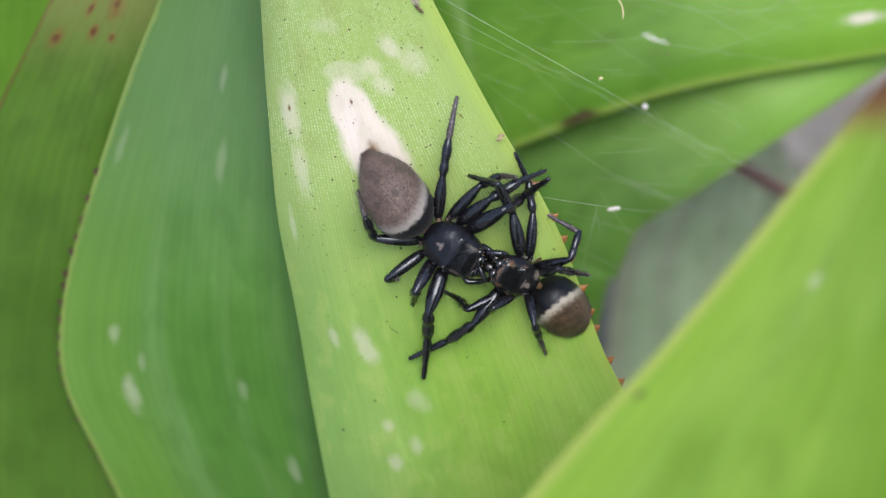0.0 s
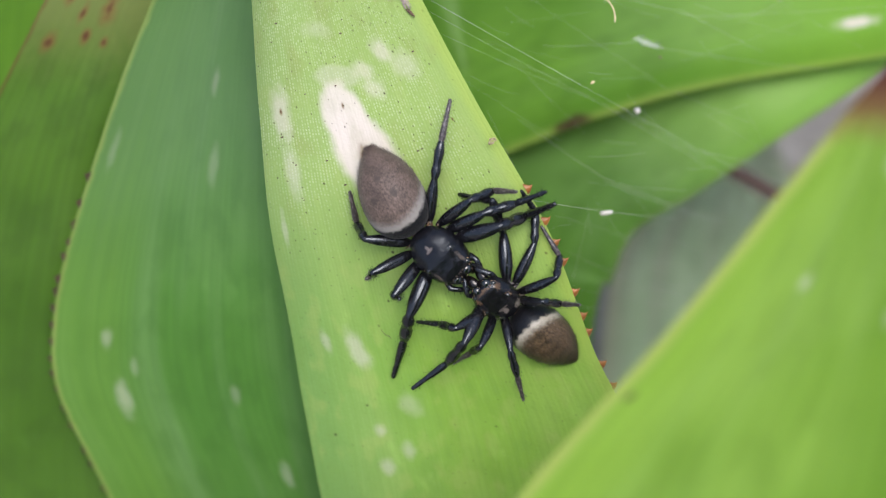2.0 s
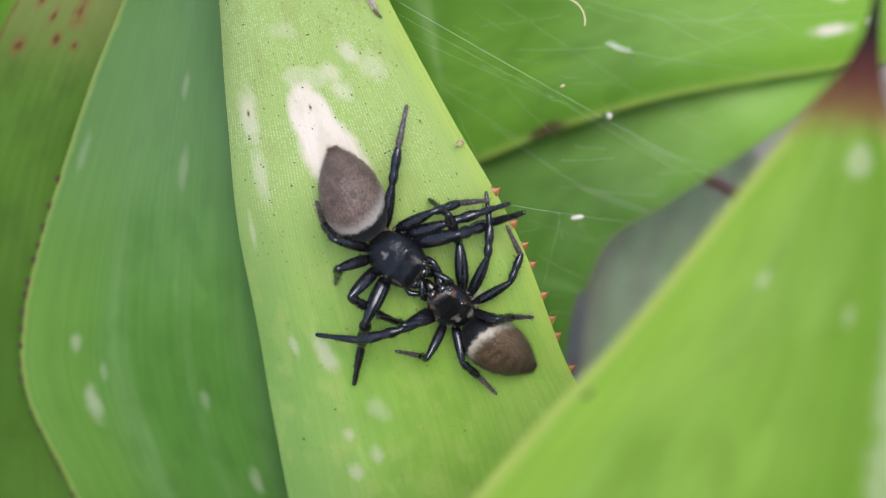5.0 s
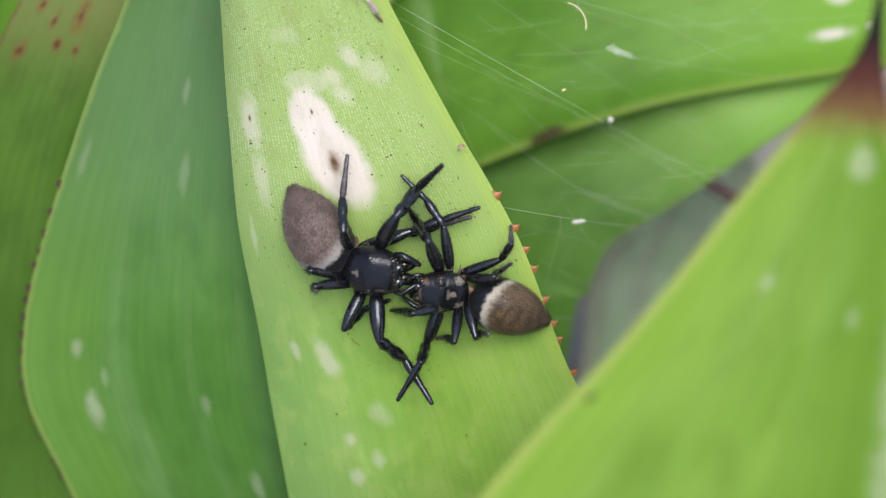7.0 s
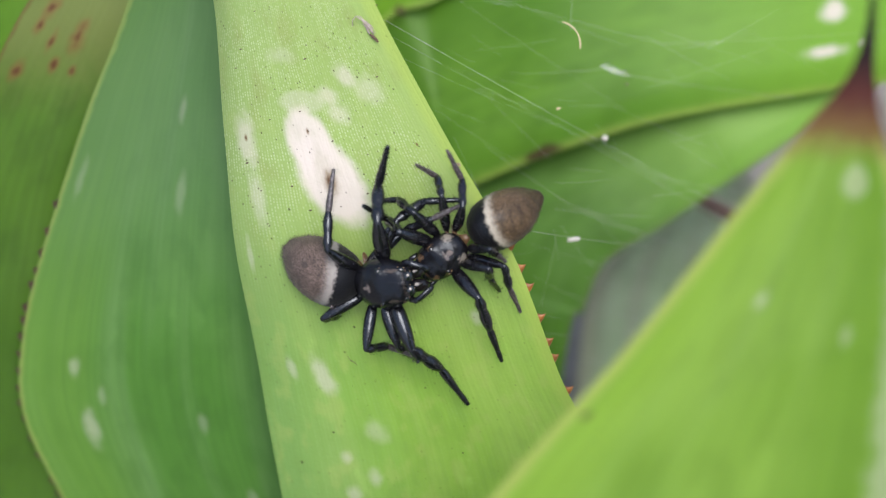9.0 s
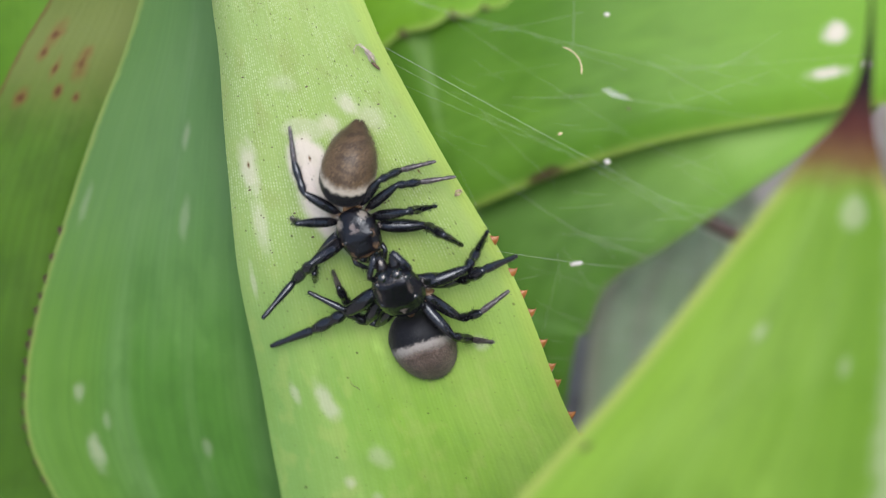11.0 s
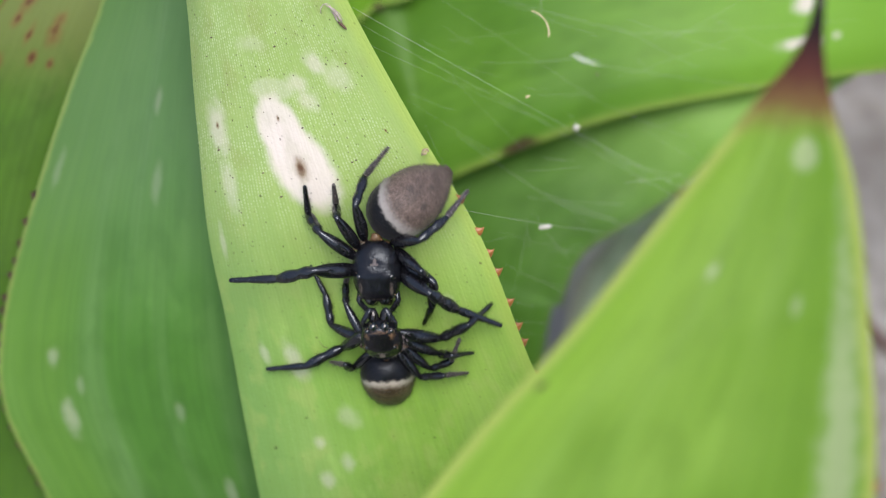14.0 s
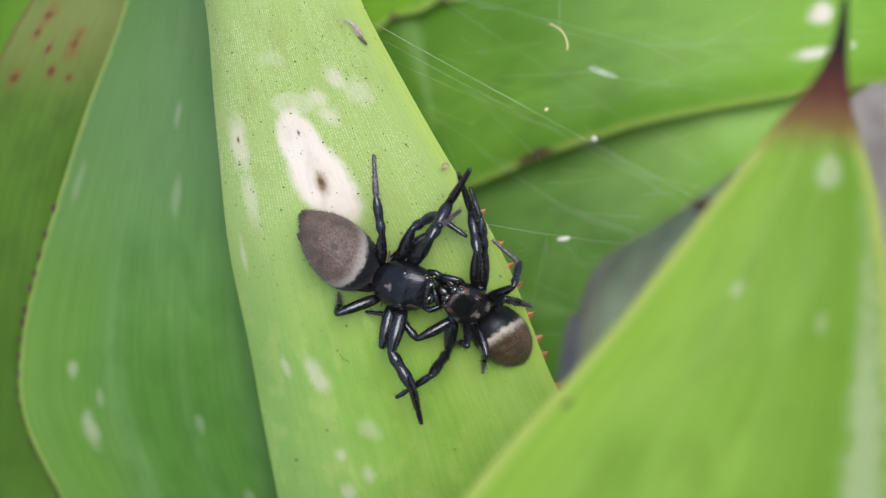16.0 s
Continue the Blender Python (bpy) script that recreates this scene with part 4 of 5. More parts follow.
scrap("crumb", [(12.85, 14.0, -3.5), (13.0, 14.12, -3.5), (13.2, 14.18, -3.5)], [0.05, 0.12, 0.04], straw, "tiny straw-brown crumb in the web", "crumb")
scrap("fluff_ball", [(17.3, 25.0, -9), (17.5, 25.05, -9), (17.75, 25.0, -9)], [0.08, 0.2, 0.08], chaff, "white fluff ball caught in the web", "fluff")


def on_leaf(x, y, lift=0.0):
    """A place on the pale leaf."""
    return (x, y, 0.31 * y + 0.10 * x + 0.35 + lift)


def lying(points, lift):
    return [on_leaf(x, y, lift + (p[0] if p else 0)) for x, y, *p in points]


dry_petal = plain("dry_petal", (0.36, 0.30, 0.27), 0.75, 0.7, 2500, 0.8)
bm = bmesh.new()
tube(bm, lying([(-3.5, 19.4), (-3.52, 19.7, 0.2), (-3.3, 19.98, 0.4), (-2.95, 20.02, 0.45), (-2.7, 19.9, 0.3)], 0.08), [0.025, 0.035, 0.04, 0.045, 0.03], 6)
tube(bm, lying([(-3.1, 19.95, 0.4), (-2.7, 19.75, 0.3), (-2.35, 19.4, 0.15), (-2.05, 19.0, 0.1), (-1.85, 18.7)], 0.12), [0.03, 0.09, 0.14, 0.1, 0.04], 8)
tube(bm, lying([(-2.75, 19.55, 0.1), (-2.45, 19.3, 0.05), (-2.3, 18.95), (-2.15, 18.7)], 0.07), [0.02, 0.07, 0.08, 0.03], 7)
tube(bm, lying([(-2.5, 19.7, 0.35), (-2.05, 19.3, 0.3), (-1.75, 18.85, 0.15)], 0.12), [0.02, 0.05, 0.02], 6)
tagged(part("dry_flower", bm, dry_petal), "shrivelled pinkish dry flower on the pale leaf", "flower")
scrap("withered_bud", lying([(-2.2, 18.75), (-1.95, 18.57, 0.05), (-1.65, 18.3), (-1.5, 18.15)], 0.1), [0.05, 0.13, 0.12, 0.04], bark, "brown withered bud on the leaf", "flower")
husk_tan = plain("husk_tan", (0.33, 0.27, 0.16), 0.6, 0.6, 2500, 0.6)
scrap("curled_husk", [on_leaf(4.5 + 0.3 * math.cos(a) * (1 - 0.05 * a), 8.75 + 0.24 * math.sin(a * 1.15), 0.12 + 0.12 * math.sin(a * 1.7)) for a in (i * 0.45 for i in range(22))], [0.035 + 0.03 * (i % 3) for i in range(22)], husk_tan, "tiny coiled straw husk on the leaf edge", "husk")
scrap("hair_fibre", lying([(-4.4, -6.2), (-4.1, -6.6, 0.05), (-3.75, -6.75, 0.05), (-3.55, -7.0)], 0.05), [0.02, 0.03, 0.03, 0.015], bark, "short brown fibre lying on the leaf", "fibre")
scrap("dead_twig", [(25, 13.2, -50), (29, 11, -50), (33, 9.2, -50), (37, 6.8, -50), (44, 3.0, -51), (60, -10, -60), (75, -60, -70)], [0.5, 0.8, 1.0, 0.9, 0.9, 1.0, 1.0], stem_bark, "dark brown dead twig behind the leaves", "twig", 10)
grit = random.Random(8)
for i in range(26):
    x, y = grit.uniform(-13.5, -1), grit.uniform(4, 24)
    if x > 3.5 - 0.5 * (y - 11) or x < -13.2:
        continue
    z, d = on_leaf(x, y, 0.02), grit.uniform(0.05, 0.11)
    scrap("grit", [(z[0] - d, z[1], z[2]), (z[0], z[1] + d * 0.3, z[2] + d * 0.6), (z[0] + d, z[1] + d * 0.5, z[2])], [d * 0.3, d * 0.8, d * 0.3], bark, "dark speck of grit on the pale leaf", "grit", 6)["group"] = "grit on the leaf"


# ---- what moves ----
TIMES = [0, 0.5, 1, 1.5, 2, 2.5, 3, 3.5, 4.5, 7, 7.5, 8, 8.5, 10.8, 11, 11.5, 12, 12.5, 13, 13.5, 14, 14.5, 15, 15.5, 16]


def easing(rows, t):
    """Rows of numbers at TIMES, read at t along a curve that never overshoots."""
    rows = np.array(rows, float).reshape(len(TIMES), -1)
    i = min(max(int(np.searchsorted(TIMES, t, side="right")) - 1, 0), len(TIMES) - 2)
    step = np.diff(TIMES)[:, None]
    slope = np.diff(rows, axis=0) / step

    def lean(j):
        if j == 0 or j == len(TIMES) - 1:
            return slope[min(j, len(slope) - 1)] * 0
        a, c = slope[j - 1], slope[j]
        with np.errstate(divide="ignore", invalid="ignore"):
            m = 2 * a * c / (a + c)
        return np.where(a * c > 0, m, 0.0)

    h = step[i]
    f = (t - TIMES[i]) / h
    return ((1 + 2 * f) * (1 - f) ** 2 * rows[i] + f * (1 - f) ** 2 * h * lean(i) + f * f * (3 - 2 * f) * rows[i + 1] + f * f * (f - 1) * h * lean(i + 1))


BEATS = [i / 10 for i in range(161)]


def way(turn, rise):
    return Vector((math.cos(radians(turn)) * math.cos(radians(rise)), math.sin(radians(turn)) * math.cos(radians(rise)), math.sin(radians(rise))))


def ways(pairs):
    """Directions at every beat, from pairs of turn and rise at TIMES."""
    rows = [tuple(way(pairs[2 * i], pairs[2 * i + 1])) for i in range(len(TIMES))]
    return [Vector(easing(rows, t)).normalized() for t in BEATS]


def crawl(spider, rows, lifts):
    """The body over the leaf: x, y and heading, then height and the lift of the head, at TIMES."""
    made = []
    for t in BEATS:
        x, y, turn = easing(rows, t)
        height, lift = easing(lifts, t)
        made.append((t, LEAF @ pose(x * MM, y * MM, height * MM, 0, 0, turn) @ pose(0, 0, 0, 0, -lift, 0)))
    walk(spider[0], made)


def sway(spider, waist, rows):
    """The abdomen about the waist: turn, rise and the waist's own give, at TIMES."""
    made = []
    aims = ways([v for r in rows for v in r[:2]])
    for t, v in zip(BEATS, aims):
        turn, rise = math.degrees(math.atan2(v.y, v.x)), math.degrees(math.asin(v.z))
        dx, dy = easing([r[2:] for r in rows], t)
        made.append((t, pose((waist + dx) * MM, dy * MM, -0.1 * MM, 0, 0, turn) @ pose(0, 0, 0, 0, rise, 0)))
    walk(spider[1], made)


def stride(spider, name, thigh, shin, toe):
    """One leg: the directions of its three pieces in the body's space, as turn and rise at TIMES."""
    femur, tibia, foot, hip, side, (a, c, d) = spider[2][name]
    rest = Vector((0, side, 0))
    base = Vector((1, 0, 0)).rotation_difference(rest)
    one, two, three = [], [], []
    for t, u, v, w in zip(BEATS, ways(thigh), ways(shin), ways(toe)):
        m1 = Matrix.Translation(hip * MM) @ (rest.rotation_difference(u) @ base).to_matrix().to_4x4()
        knee = hip + u * a
        m2 = Matrix.Translation(knee * MM) @ (rest.rotation_difference(v) @ base).to_matrix().to_4x4()
        ankle = knee + v * (c - 0.12)
        m3 = Matrix.Translation(ankle * MM) @ (rest.rotation_difference(w) @ base).to_matrix().to_4x4()
        one.append((t, m1))
        two.append((t, m1.inverted() @ m2))
        three.append((t, m1.inverted() @ m3))
    walk(femur, one)
    walk(tibia, two)
    walk(foot, three)


def motions():
    crawl(big, [(1.06, 0.98, -34), (1.23, 0.89, -34), (1.13, 0.82, -34), (0.65, 0.77, -38), (0.71, 0.84, -41), (0.57, 0.85, -41), (0.20, 0.70, -46), (0.20, 0.74, -44), (0.19, 0.72, -42), (-2.20, 0.04, -4), (-2.01, 0.58, 1), (-1.34, 0.55, 2), (-1.19, 0.66, 0), (1.21, 2.04, 98), (0.40, 2.57, 105), (0.07, 1.76, 141), (1.02, 1.34, 171), (2.36, 0.47, 209), (2.99, -0.25, 224), (0.67, -1.08, 241), (0.92, 0.27, 270), (0.32, 0.59, 286), (0.31, 1.46, 328), (0.94, 0.92, 349), (1.35, 0.18, 349)],
          [(2.9, 6), (2.9, 6), (2.9, 6), (2.9, 6), (2.9, 6), (2.9, 6), (2.9, 6), (2.9, 6), (2.9, 6), (2.9, 14), (2.9, 15), (3.4, 15), (3.7, 16), (4.9, 34), (4.9, 34), (4.2, 26), (3.8, 14), (3.8, 6), (3.2, 4), (2.9, 0), (2.9, 1), (2.9, 2), (2.9, 8), (2.9, 8), (2.9, 8)])
    sway(big, -2.30, [(-22, -1, -0.4, -0.5), (-23, 0, -0.5, -0.5), (-27, -1, -0.6, -0.5), (-26, -2, -0.3, -0.4), (-24, 0, -0.3, -0.4), (-27, 0, -0.3, -0.4), (-22, -2, -0.3, -0.2), (-28, 0, -0.3, -0.2), (-28, -2, -0.3, -0.2), (-57, 3, -0.4, -0.5), (-60, 7, -0.5, -0.5), (-50, -5, -0.5, -0.4), (-32, -10, -0.2, -0.5), (-21, -4, -0.9, 0.0), (4, 1, -1.1, 0.4), (-13, 5, 0.1, 0.3), (-21, -19, 0.1, 0.3), (-58, -20, -0.3, 0.1), (-64, -28, -0.6, 0.0), (-59, -17, -0.8, 0.0), (-56, -23, -1.1, -0.2), (-32, 19, -1.0, -0.2), (-47, 0, -0.9, -0.6), (-48, 1, -0.6, -0.5), (-34, 0, -0.4, -0.3)])
    stride(big, "L1", [67, 22, 67, 26, 69, 23, 60, 17, 60, 17, 53, 17, 59, 21, 54, 17, 51, 16, 58, 22, 49, 27, 60, 26, 67, 31, 113, -21, 121, -5, 103, -15, 75, -27, 54, -25, 49, -22, 69, 35, 66, 43, 82, 23, 69, 27, 55, 24, 60, 32],
           [54, -71, 56, -69, 37, -70, 50, -63, 47, -64, 45, -59, 50, -53, 47, -53, 46, -54, 69, -57, 61, -55, 72, -50, 105, -49, 103, -20, 113, -6, 91, -19, 47, 65, 57, 63, 56, -10, 50, -37, 45, -37, 68, -43, 79, -53, 66, -55, 76, -38],
           [74, 41, 75, 40, 67, 41, 71, 41, 71, 41, 67, 37, 68, 34, 66, 34, 64, 34, 44, 29, 38, 17, 37, 23, 57, 19, 48, 23, 104, -5, 39, 30, 71, -18, 55, -9, 75, 57, 59, -20, 61, -25, 95, 40, 65, 20, 59, 39, 65, 27])
    stride(big, "L2", [73, 17, 75, 23, 72, 23, 69, 18, 69, 20, 64, 21, 65, 19, 63, 18, 60, 15, 25, -11, 19, -19, 24, -14, 41, -11, 134, -3, 142, -6, 27, -17, -7, -6, 24, -30, 4, -17, 86, 19, 63, 28, 56, 33, 83, 15, 72, 23, 73, 23],
           [64, -20, 65, -19, 53, -31, 56, -26, 54, -30, 57, -9, 65, -9, 59, -9, 58, -11, 24, -11, 16, -19, 19, -13, 16, -46, 72, -27, 24, 4, 160, -65, 174, -83, -45, 51, -131, 79, 18, -27, -9, -28, -13, -46, 8, -46, 21, -58, 38, -58],
           [47, -54, 47, -60, 60, 34, 65, 18, 66, 22, 59, -46, 61, -44, 56, -46, 53, -50, 24, -11, 14, -19, 14, -12, -10, -24, 26, 3, 53, -23, -47, 47, -66, 53, -9, -59, 15, -62, -6, -23, -26, -43, -20, -48, 3, 34, -25, -2, -25, -3])
    stride(big, "L3", [81, 8, 82, 10, 80, 14, 80, 18, 80, 22, 71, 18, 76, 21, 73, 20, 71, 23, 19, -19, 12, -20, 14, -19, 22, -15, 100, -10, 106, -24, 123, -12, 57, -21, 30, -33, 16, 58, 90, 40, 65, 50, 59, -3, 62, 8, 42, -13, 46, 2],
           [50, -56, 71, 46, 48, -59, 53, -51, 55, -53, 53, -59, 58, -52, 58, -45, 56, -43, 19, -19, 12, -20, 14, -19, 18, -14, -2, 18, -3, 6, -53, 35, -110, 51, -73, 82, 75, -77, 19, -58, 9, -55, 70, 22, 14, -69, 37, 15, 48, 43],
           [48, 55, 19, -63, 45, 48, 46, 37, 49, 41, 50, 38, 58, 34, 56, 38, 53, 33, 19, -19, 12, -20, 14, -19, 14, -12, 135, -59, 138, -69, 138, -40, 67, -70, 43, -65, 50, -64, 26, -53, 10, -55, 56, -35, 51, 60, 25, -50, 44, -62])
    stride(big, "L4", [114, 16, 116, 15, 117, 11, 116, 8, 120, 14, 117, 18, 120, 25, 118, 16, 117, 11, 76, 50, 76, 50, 83, 49, 95, 54, 140, -15, 140, -15, 125, -2, 106, -5, 81, -25, 88, 51, 91, 1, 104, 45, 121, 42, 95, 53, 85, 40, 85, 37],
           [114, -1, 114, 1, 114, 1, 116, 0, 120, -3, 121, -7, 126, -4, 122, -1, 119, 2, 111, -36, 98, -27, 89, -7, 91, -15, 60, -38, 60, -38, -55, 75, -27, 65, 177, 85, 70, -64, 106, 62, 125, -36, 87, -56, 127, -29, 115, -25, 108, -1],
           [113, -8, 113, -7, 111, -6, 115, -6, 119, -8, 120, -9, 124, -8, 121, -7, 119, -5, 90, -13, 83, -15, 87, -13, 86, -14, -60, -30, -60, -30, 153, -30, 85, -46, 75, -55, 73, -51, 51, -54, 137, -46, 82, -32, 126, -4, 98, -11, 104, -8])
    stride(big, "R1", [-72, 26, -76, 25, -88, 26, -73, 25, -71, 23, -74, 20, -66, 21, -69, 21, -75, 26, -76, 21, -74, 10, -67, 11, -66, 15, -140, -20, -138, -18, -100, 32, -105, 37, -121, 26, -89, 21, -95, 35, -101, 40, -67, 20, -96, 22, -103, 27, -90, 28],
           [-67, -37, -65, -41, -61, -19, -72, -40, -68, -36, -72, -30, -68, -38, -76, -42, -74, -35, -57, -42, -43, -48, -25, -9, -64, -44, -64, 17, -49, 25, -175, -61, -122, -65, -94, -43, -69, -46, -70, -31, -74, -18, -66, 16, -84, -3, -85, -26, -49, 2],
           [-66, -18, -67, -15, -75, -28, -67, -18, -69, -22, -70, -25, -70, -21, -68, -18, -70, -24, -50, 7, 18, 12, 4, -89, -71, -22, -125, -30, -133, -38, -61, 40, -85, 13, -107, 30, -74, -16, -72, -3, -86, -11, -87, -24, -92, -15, -86, 1, -78, -29])
    stride(big, "R2", [-83, 50, -86, 50, -98, 38, -87, 29, -86, 40, -90, 39, -82, 47, -89, 45, -92, 49, -107, 31, -111, 39, -107, 29, -73, 19, -121, -30, -94, -11, -98, -14, -143, 31, -164, 28, -110, 39, -116, 11, -131, 16, -98, 16, -118, 54, -104, 26, -90, 25],
           [-87, -74, -89, -74, -78, -78, -73, -82, -72, -78, -64, -73, -51, -72, -29, -53, -24, -49, 61, -68, 41, -74, -158, -78, -113, -65, -43, 21, -134, -63, -64, 18, -100, -63, -113, -11, -88, -33, -113, -58, -129, -53, -124, -74, -119, -66, -86, -77, -115, -83],
           [-81, -48, -83, -47, 72, 74, 71, 73, 65, 75, 61, 72, -48, -49, -1, -43, -5, -42, 29, 13, 7, 7, 36, 44, 22, 52, -142, -45, -29, 16, -102, -66, -81, -15, -105, -35, -90, -3, -160, 22, 177, 31, 158, 62, -111, -44, 25, 67, 31, 64])
    stride(big, "R3", [-111, 24, -113, 24, -126, 23, -119, 30, -117, 39, -117, 41, -108, 48, -122, 54, -129, 59, 171, 58, 176, 58, -173, 47, -92, 35, -148, -2, -149, 10, -126, 45, -119, 52, -151, 47, -147, 44, -142, 43, -157, 35, -113, 22, -167, 46, -154, 26, -152, 30],
           [-30, -81, -41, -79, -90, -65, -80, -76, -86, -72, -87, -68, -82, -69, -77, -66, -81, -64, -135, -60, -143, -52, -129, -67, -64, -79, -49, 7, -55, 25, -119, -51, -162, -81, 9, -80, -136, -41, -122, -38, -139, -75, -126, -77, -170, -46, -131, -78, -168, -77],
           [63, 72, 64, 74, 89, 79, 106, 82, 114, 85, 92, 83, -86, -58, -84, -60, -87, -57, 29, 62, 25, 58, 23, 54, -3, 33, -125, -50, -80, -21, -95, -29, -128, -76, -61, -86, -130, -9, -108, -48, 174, 42, 162, 61, 87, 55, 60, 64, 79, 51])
    stride(big, "R4", [-152, 20, -153, 19, -156, 18, -152, 18, -150, 29, -151, 38, -152, 47, -157, 45, -168, 51, 151, 56, 159, 58, 167, 52, -155, 36, -168, 11, -146, 38, -165, 29, -156, 58, 166, 47, -170, 59, -179, 8, -175, 32, -158, 34, 178, 42, 176, 21, 174, 24],
           [129, 45, 133, 43, 137, 49, 128, 47, -170, -61, -175, -55, -162, -58, -165, -58, -172, -52, -154, -61, -164, -57, -152, -66, -153, -75, -58, 32, -158, -24, 159, -25, -155, -53, 161, -73, 118, -73, 108, -39, 164, -46, -168, -54, 168, -52, 164, -40, 158, -37],
           [160, -53, 161, -55, 155, -52, 162, -57, 132, 32, 129, 37, 136, 32, 133, 35, 129, 43, 45, 60, 43, 57, 45, 57, 46, 54, -149, -32, -49, 40, -49, 75, -102, 37, -144, 35, 170, -19, 125, -5, 139, 18, 154, 19, 100, 53, 97, 44, 109, 40])
    crawl(small, [(5.91, -1.36, 147), (6.03, -1.28, 150), (5.62, -2.14, 145), (5.28, -2.67, 136), (5.06, -2.90, 132), (4.46, -3.08, 133), (4.12, -3.40, 121), (3.79, -2.97, 117), (4.02, -3.37, 116), (3.24, -1.73, 178), (2.92, -1.11, 176), (4.09, -0.26, 193), (4.23, 1.06, 202), (-2.27, 7.20, 285), (-2.86, 6.69, 293), (-4.39, 5.18, 314), (-4.61, 2.75, 355), (-3.07, -0.36, 366), (-2.24, -2.51, 371), (-1.42, -5.59, 435), (1.24, -5.06, 451), (3.11, -4.30, 478), (4.18, -1.22, 490), (5.57, -1.38, 489), (6.35, -1.51, 496)],
          [(2.6, 24), (2.6, 24), (2.6, 24), (2.6, 24), (2.6, 24), (2.6, 24), (2.6, 24), (2.6, 24), (2.6, 24), (2.6, 8), (2.6, 7), (2.6, 6), (2.6, 4), (2.6, 0), (2.6, 0), (2.6, 4), (3.0, 12), (3.5, 20), (3.5, 22), (4.0, 34), (4.2, 34), (3.7, 30), (2.7, 26), (2.7, 26), (2.6, 26)])
    sway(small, -1.98, [(-19, -4, -0.6, 0.0), (-27, -6, -0.5, -0.1), (-14, 4, -0.3, -0.2), (1, 13, -0.3, 0.1), (4, 11, -0.3, -0.0), (0, 17, -0.2, -0.1), (22, 17, -0.3, 0.1), (22, 21, -0.4, 0.1), (25, 17, -0.4, 0.1), (-21, -2, -0.2, 0.3), (-5, 3, -0.4, 0.5), (-6, 0, -0.4, -0.1), (-9, -30, -0.8, 0.2), (-26, -9, -0.5, -0.3), (-37, -11, -0.5, -0.4), (-31, -3, -0.3, -0.1), (-60, 1, -0.7, -0.5), (-18, -16, -0.5, -0.4), (-8, -16, -0.4, -0.5), (-27, -10, -0.6, -0.1), (1, -8, -0.5, 0.3), (-18, 0, -0.3, -0.3), (-31, 7, -0.8, -0.5), (-5, 0, 0.2, 0.1), (-11, -2, 0.1, 0.1)])
    stride(small, "L1", [77, 15, 73, 12, 107, -6, 73, 46, 81, 51, 70, 46, 65, 47, 61, 44, 57, 43, 73, -15, 81, 26, 99, 49, 108, 49, 75, 2, 64, -8, 54, -13, 27, 4, 41, 2, 44, -3, 144, -13, 140, -13, 121, -20, 118, -1, 127, 2, 126, 3],
           [87, -30, 87, -30, 31, 58, 110, -20, 116, -23, 85, -13, 89, -14, 75, -21, 78, -19, 37, 78, 78, -41, 73, -30, 70, -32, 57, 55, 65, 59, 52, 55, -6, -56, 9, -61, 32, -56, 49, 37, 108, 18, 38, 46, 51, 51, 40, 53, 47, 52],
           [68, -20, 74, -3, 82, -4, 87, -8, 89, -6, 69, -22, 72, -26, 68, -30, 65, -30, 61, -5, 66, -13, 71, -23, 72, -22, 4, -61, 10, -58, -3, -67, 14, 22, 15, 7, 20, 5, 123, -6, 107, -9, 87, 2, 92, -13, 98, -29, 86, -16])
    stride(small, "L2", [46, 12, 39, 17, 35, 31, 51, 22, 43, 37, 70, 1, 79, 5, 63, 18, 49, 31, -2, 39, 20, 12, 78, -10, 156, 52, 85, 38, 83, 35, 106, 24, 79, 41, 97, 39, 158, -9, 116, -20, 103, -33, 86, -31, 63, 39, 64, 21, 64, 7],
           [128, -77, 124, -73, 122, -67, 106, -56, 97, -58, -17, 32, 65, -54, 140, -63, 138, -56, 42, -70, 134, -85, -39, 60, 52, -60, 40, -62, 41, -70, 24, -71, 122, -64, 133, -18, 59, 45, 6, -9, 10, -41, -36, -9, 68, -72, 70, -79, -7, -37],
           [-15, 27, -14, 30, -9, 31, 90, -46, 82, -48, 115, -60, 12, 23, 6, 34, 10, 35, 31, -62, -84, 60, 23, -53, 70, -55, 94, 60, 94, 53, 57, -12, 72, 36, 104, -3, 126, -6, 37, -39, 33, -39, 5, 17, 65, -67, 32, -20, 47, -30])
    stride(small, "L3", [28, 41, 76, 43, 80, 49, 83, 61, 73, 57, 78, 39, 85, 56, 105, 43, 102, 46, 77, 52, 104, 24, 75, 51, 140, 33, 109, 40, 107, 23, 90, 38, 62, 19, 87, 39, 74, 24, 29, -45, 36, -36, 111, -8, 113, 63, 53, 82, 50, 76],
           [130, -54, 101, -46, 98, -53, 114, -51, 124, -42, 123, -56, 126, -47, 136, -51, 135, -53, 36, -76, 23, -67, 66, -71, 62, -27, 69, -39, 62, -45, 45, -65, 52, -8, 59, -54, 76, -47, 6, -55, 83, -84, -45, 28, 126, -23, 145, -58, 137, -62],
           [116, -49, 77, -34, 92, -48, 112, -56, 107, -31, 2, 31, 88, -44, 16, 33, 18, 30, 50, -63, -33, 56, 69, -59, 75, -25, 65, -43, 73, -10, 66, 44, 50, -25, 55, -28, 61, -28, -14, 2, -17, 11, 144, -38, 127, -18, 137, -47, 128, -53])
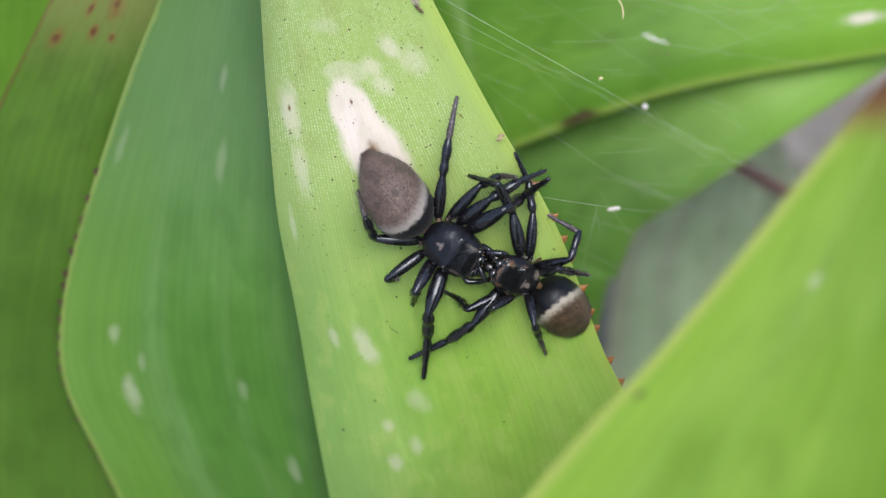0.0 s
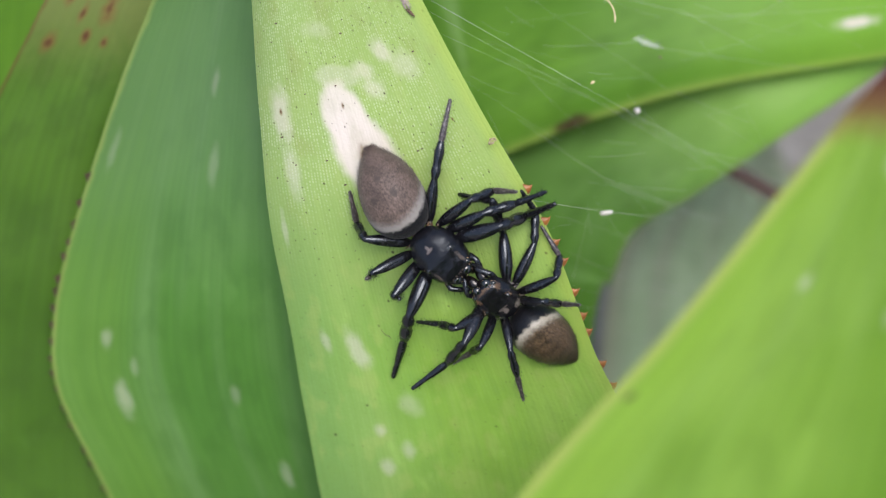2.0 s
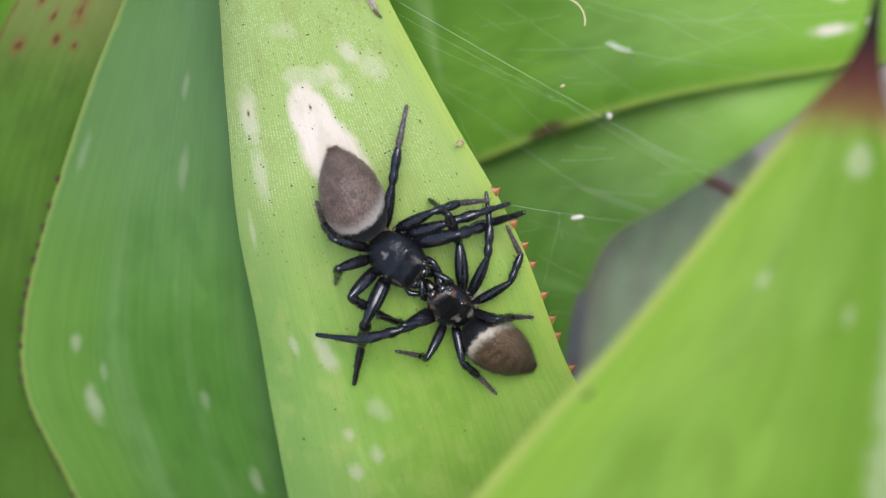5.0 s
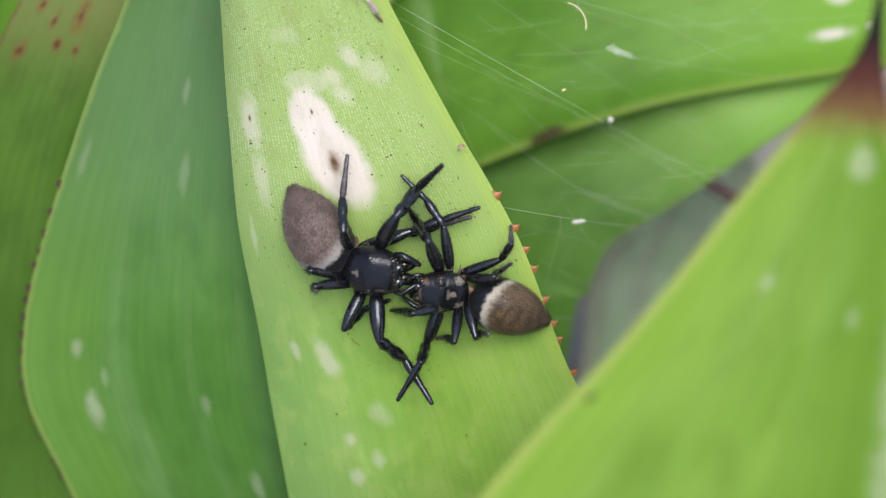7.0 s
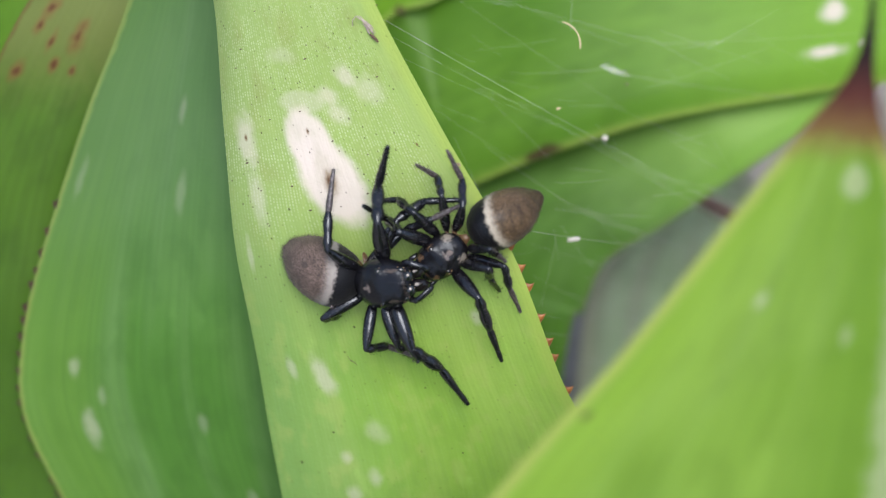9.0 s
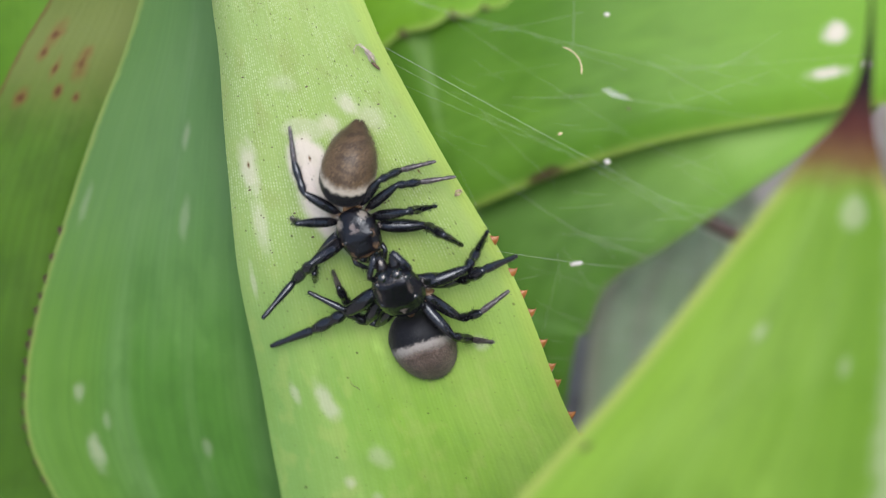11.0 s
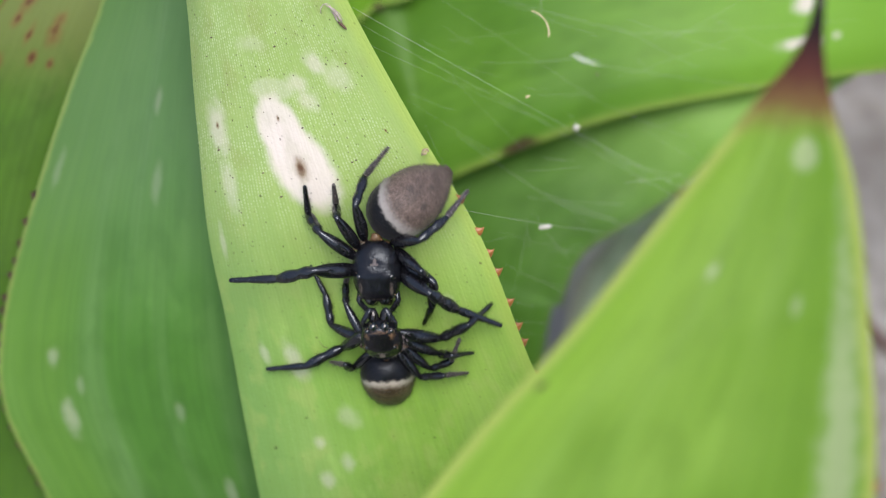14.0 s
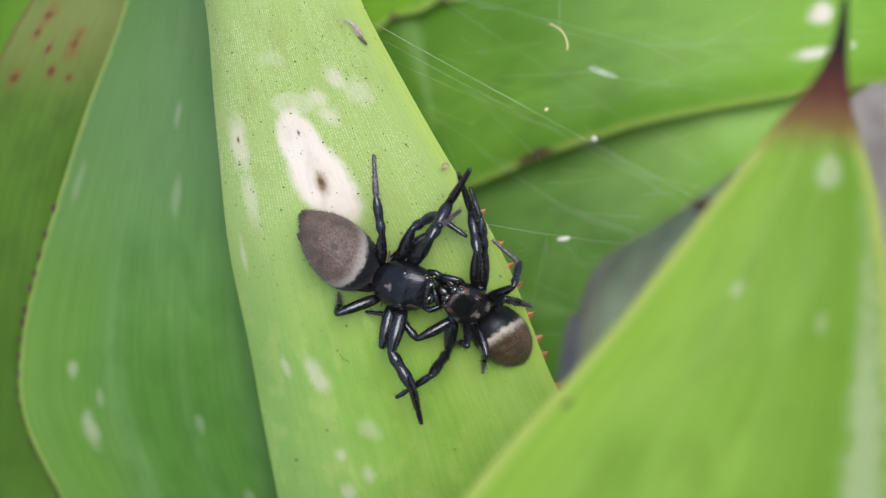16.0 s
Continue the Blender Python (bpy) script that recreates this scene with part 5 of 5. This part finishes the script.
    stride(small, "L4", [113, 64, 106, 56, 104, 76, 125, 63, 136, 64, 126, 61, 157, 66, 168, 34, 163, 44, 105, 42, 115, 27, 132, 46, 166, 57, 118, 42, 118, 29, 130, 49, 92, 20, 128, 21, 142, 40, 68, -14, 140, 0, 127, 3, 107, 69, 153, 48, 142, 60],
           [145, -25, 145, -30, 147, -26, 144, 5, 150, 4, 159, 6, 174, 8, 177, 13, -177, 0, 135, -76, 152, -74, 92, -52, 76, -69, 91, -30, 80, -55, 122, -10, 96, -6, 146, -46, -159, -66, 28, -64, 5, 30, -31, 42, 151, -36, 158, -31, 142, -45],
           [144, -23, -13, 78, 146, -25, 144, 2, 150, -1, 161, 1, 175, 1, -179, 1, -112, 67, -129, 71, -135, 66, 98, -41, 166, 78, 89, -34, 79, -8, 112, -12, 98, -18, 35, 40, 51, 38, 4, -12, 136, -35, 159, -34, -18, 66, -33, 61, 1, 67])
    stride(small, "R1", [-49, -8, -52, -8, -51, -29, -49, -31, -45, -30, -54, -30, -38, -32, -30, -13, -28, -24, -71, 32, -61, 4, -86, 31, -68, 47, -78, 42, -85, 49, -63, 30, -84, 19, -73, 23, -43, 19, -139, -6, -125, -15, -86, 21, -61, 31, -42, 16, -46, 11],
           [-32, 9, -35, 12, -34, 7, -27, 9, -26, 3, -21, 9, -17, 1, -17, 10, -16, 16, -44, -69, -72, 36, -53, -53, -49, -72, -62, -35, -66, -35, -68, -23, -69, 16, -75, -17, -99, -21, -75, 27, -47, 10, -143, -51, -122, -64, -67, -49, -52, -50],
           [64, -66, 63, -63, 64, -60, 73, -60, 73, -53, 77, -57, 82, -49, 117, -63, 101, -67, -68, 56, -18, -69, -63, 48, -91, 59, -64, -27, -66, 21, -72, -2, -77, -34, -103, -34, -97, -35, -120, -23, -125, -57, -60, 8, -50, 0, -36, 5, -30, 1])
    stride(small, "R2", [-65, -12, -72, -17, -75, -1, -77, -14, -73, -15, -79, -12, -71, -14, -64, -1, -53, -1, -81, 7, -77, 21, -87, 35, -91, 42, -79, 19, -62, -9, -76, -9, -90, 23, -60, 8, -24, -8, -122, -11, -136, -8, -56, 11, -66, -21, -49, 19, -49, 1],
           [-55, -24, -55, -26, -50, -30, -50, -35, -52, -34, -56, -35, -38, -37, -38, -38, -40, -32, -55, -19, -39, -54, -66, -64, -63, -53, -1, -73, 69, 79, 83, 63, -42, -61, -47, -83, -34, -22, -68, -35, -40, 36, -157, -44, -45, 13, -72, -46, -44, -16],
           [-35, -10, -35, -9, -29, 4, -17, 3, -14, 8, -20, 2, -21, -28, -24, -13, -29, -36, -44, -11, -52, 51, -45, 49, -32, -42, 96, 73, -41, -58, -66, -67, 9, 31, 31, 30, 45, -50, -52, -32, -136, -34, -52, 38, -34, 28, -29, 16, -32, -27])
    stride(small, "R3", [-108, 44, -111, 48, -107, 36, -99, 34, -96, 23, -98, 28, -85, 13, -98, 7, -82, 6, -155, 19, -97, 8, -113, -7, -125, 31, -107, 16, -123, 40, -100, 45, -49, 14, -85, 31, -45, 17, -138, 2, -144, 5, -122, 16, -104, 38, -78, 42, -79, 42],
           [-93, -35, -93, -41, -79, -42, -75, -50, -99, -65, -89, -55, -60, -52, -43, -17, -52, -31, -111, 41, -84, -9, -91, 30, -109, -56, -65, -60, -79, -73, -59, -75, -52, -60, -54, -35, -92, -61, -15, 17, -53, 9, -121, -35, -142, -46, -84, -54, -96, -55],
           [9, -40, 8, -49, -12, -1, -18, -36, -13, -28, -24, -35, -17, -16, -15, -12, -9, -4, -105, -74, -71, -25, -67, -39, -75, 32, 134, 76, 148, 71, 54, 68, 45, 53, -136, -61, -18, 0, -167, -37, -19, -4, -42, -5, -73, 11, -10, 10, 3, -32])
    stride(small, "R4", [-79, 57, -77, 60, -90, 60, -84, 59, -82, 55, -114, 69, -91, 57, -99, 55, -84, 54, -156, 51, -132, 56, -147, 26, -146, 46, -134, 8, -151, 21, -132, 31, 159, 60, -128, 45, -118, 50, -157, 35, -150, 14, -145, 34, -140, 41, -85, 54, -63, 52],
           [178, -28, 177, -30, -177, -27, -170, -27, -167, -26, -119, 10, -117, -7, -159, -28, -158, -32, 158, -73, -179, -57, 158, -66, -115, -52, -177, -4, 174, -12, -153, -72, -159, -62, -145, -59, -155, -64, 160, -24, -60, 18, 162, -30, 156, -25, -167, -33, -177, -28],
           [-72, 65, -73, 65, -83, 61, -78, 56, -74, 54, -142, -59, -127, -57, -66, 50, -69, 47, -118, 57, -131, 54, -93, 45, -95, 30, 176, -26, 163, -9, 124, 61, 48, 61, 33, 52, 42, 42, 6, 35, -132, -31, -28, 59, -30, 67, -70, 54, -51, 63])


motions()
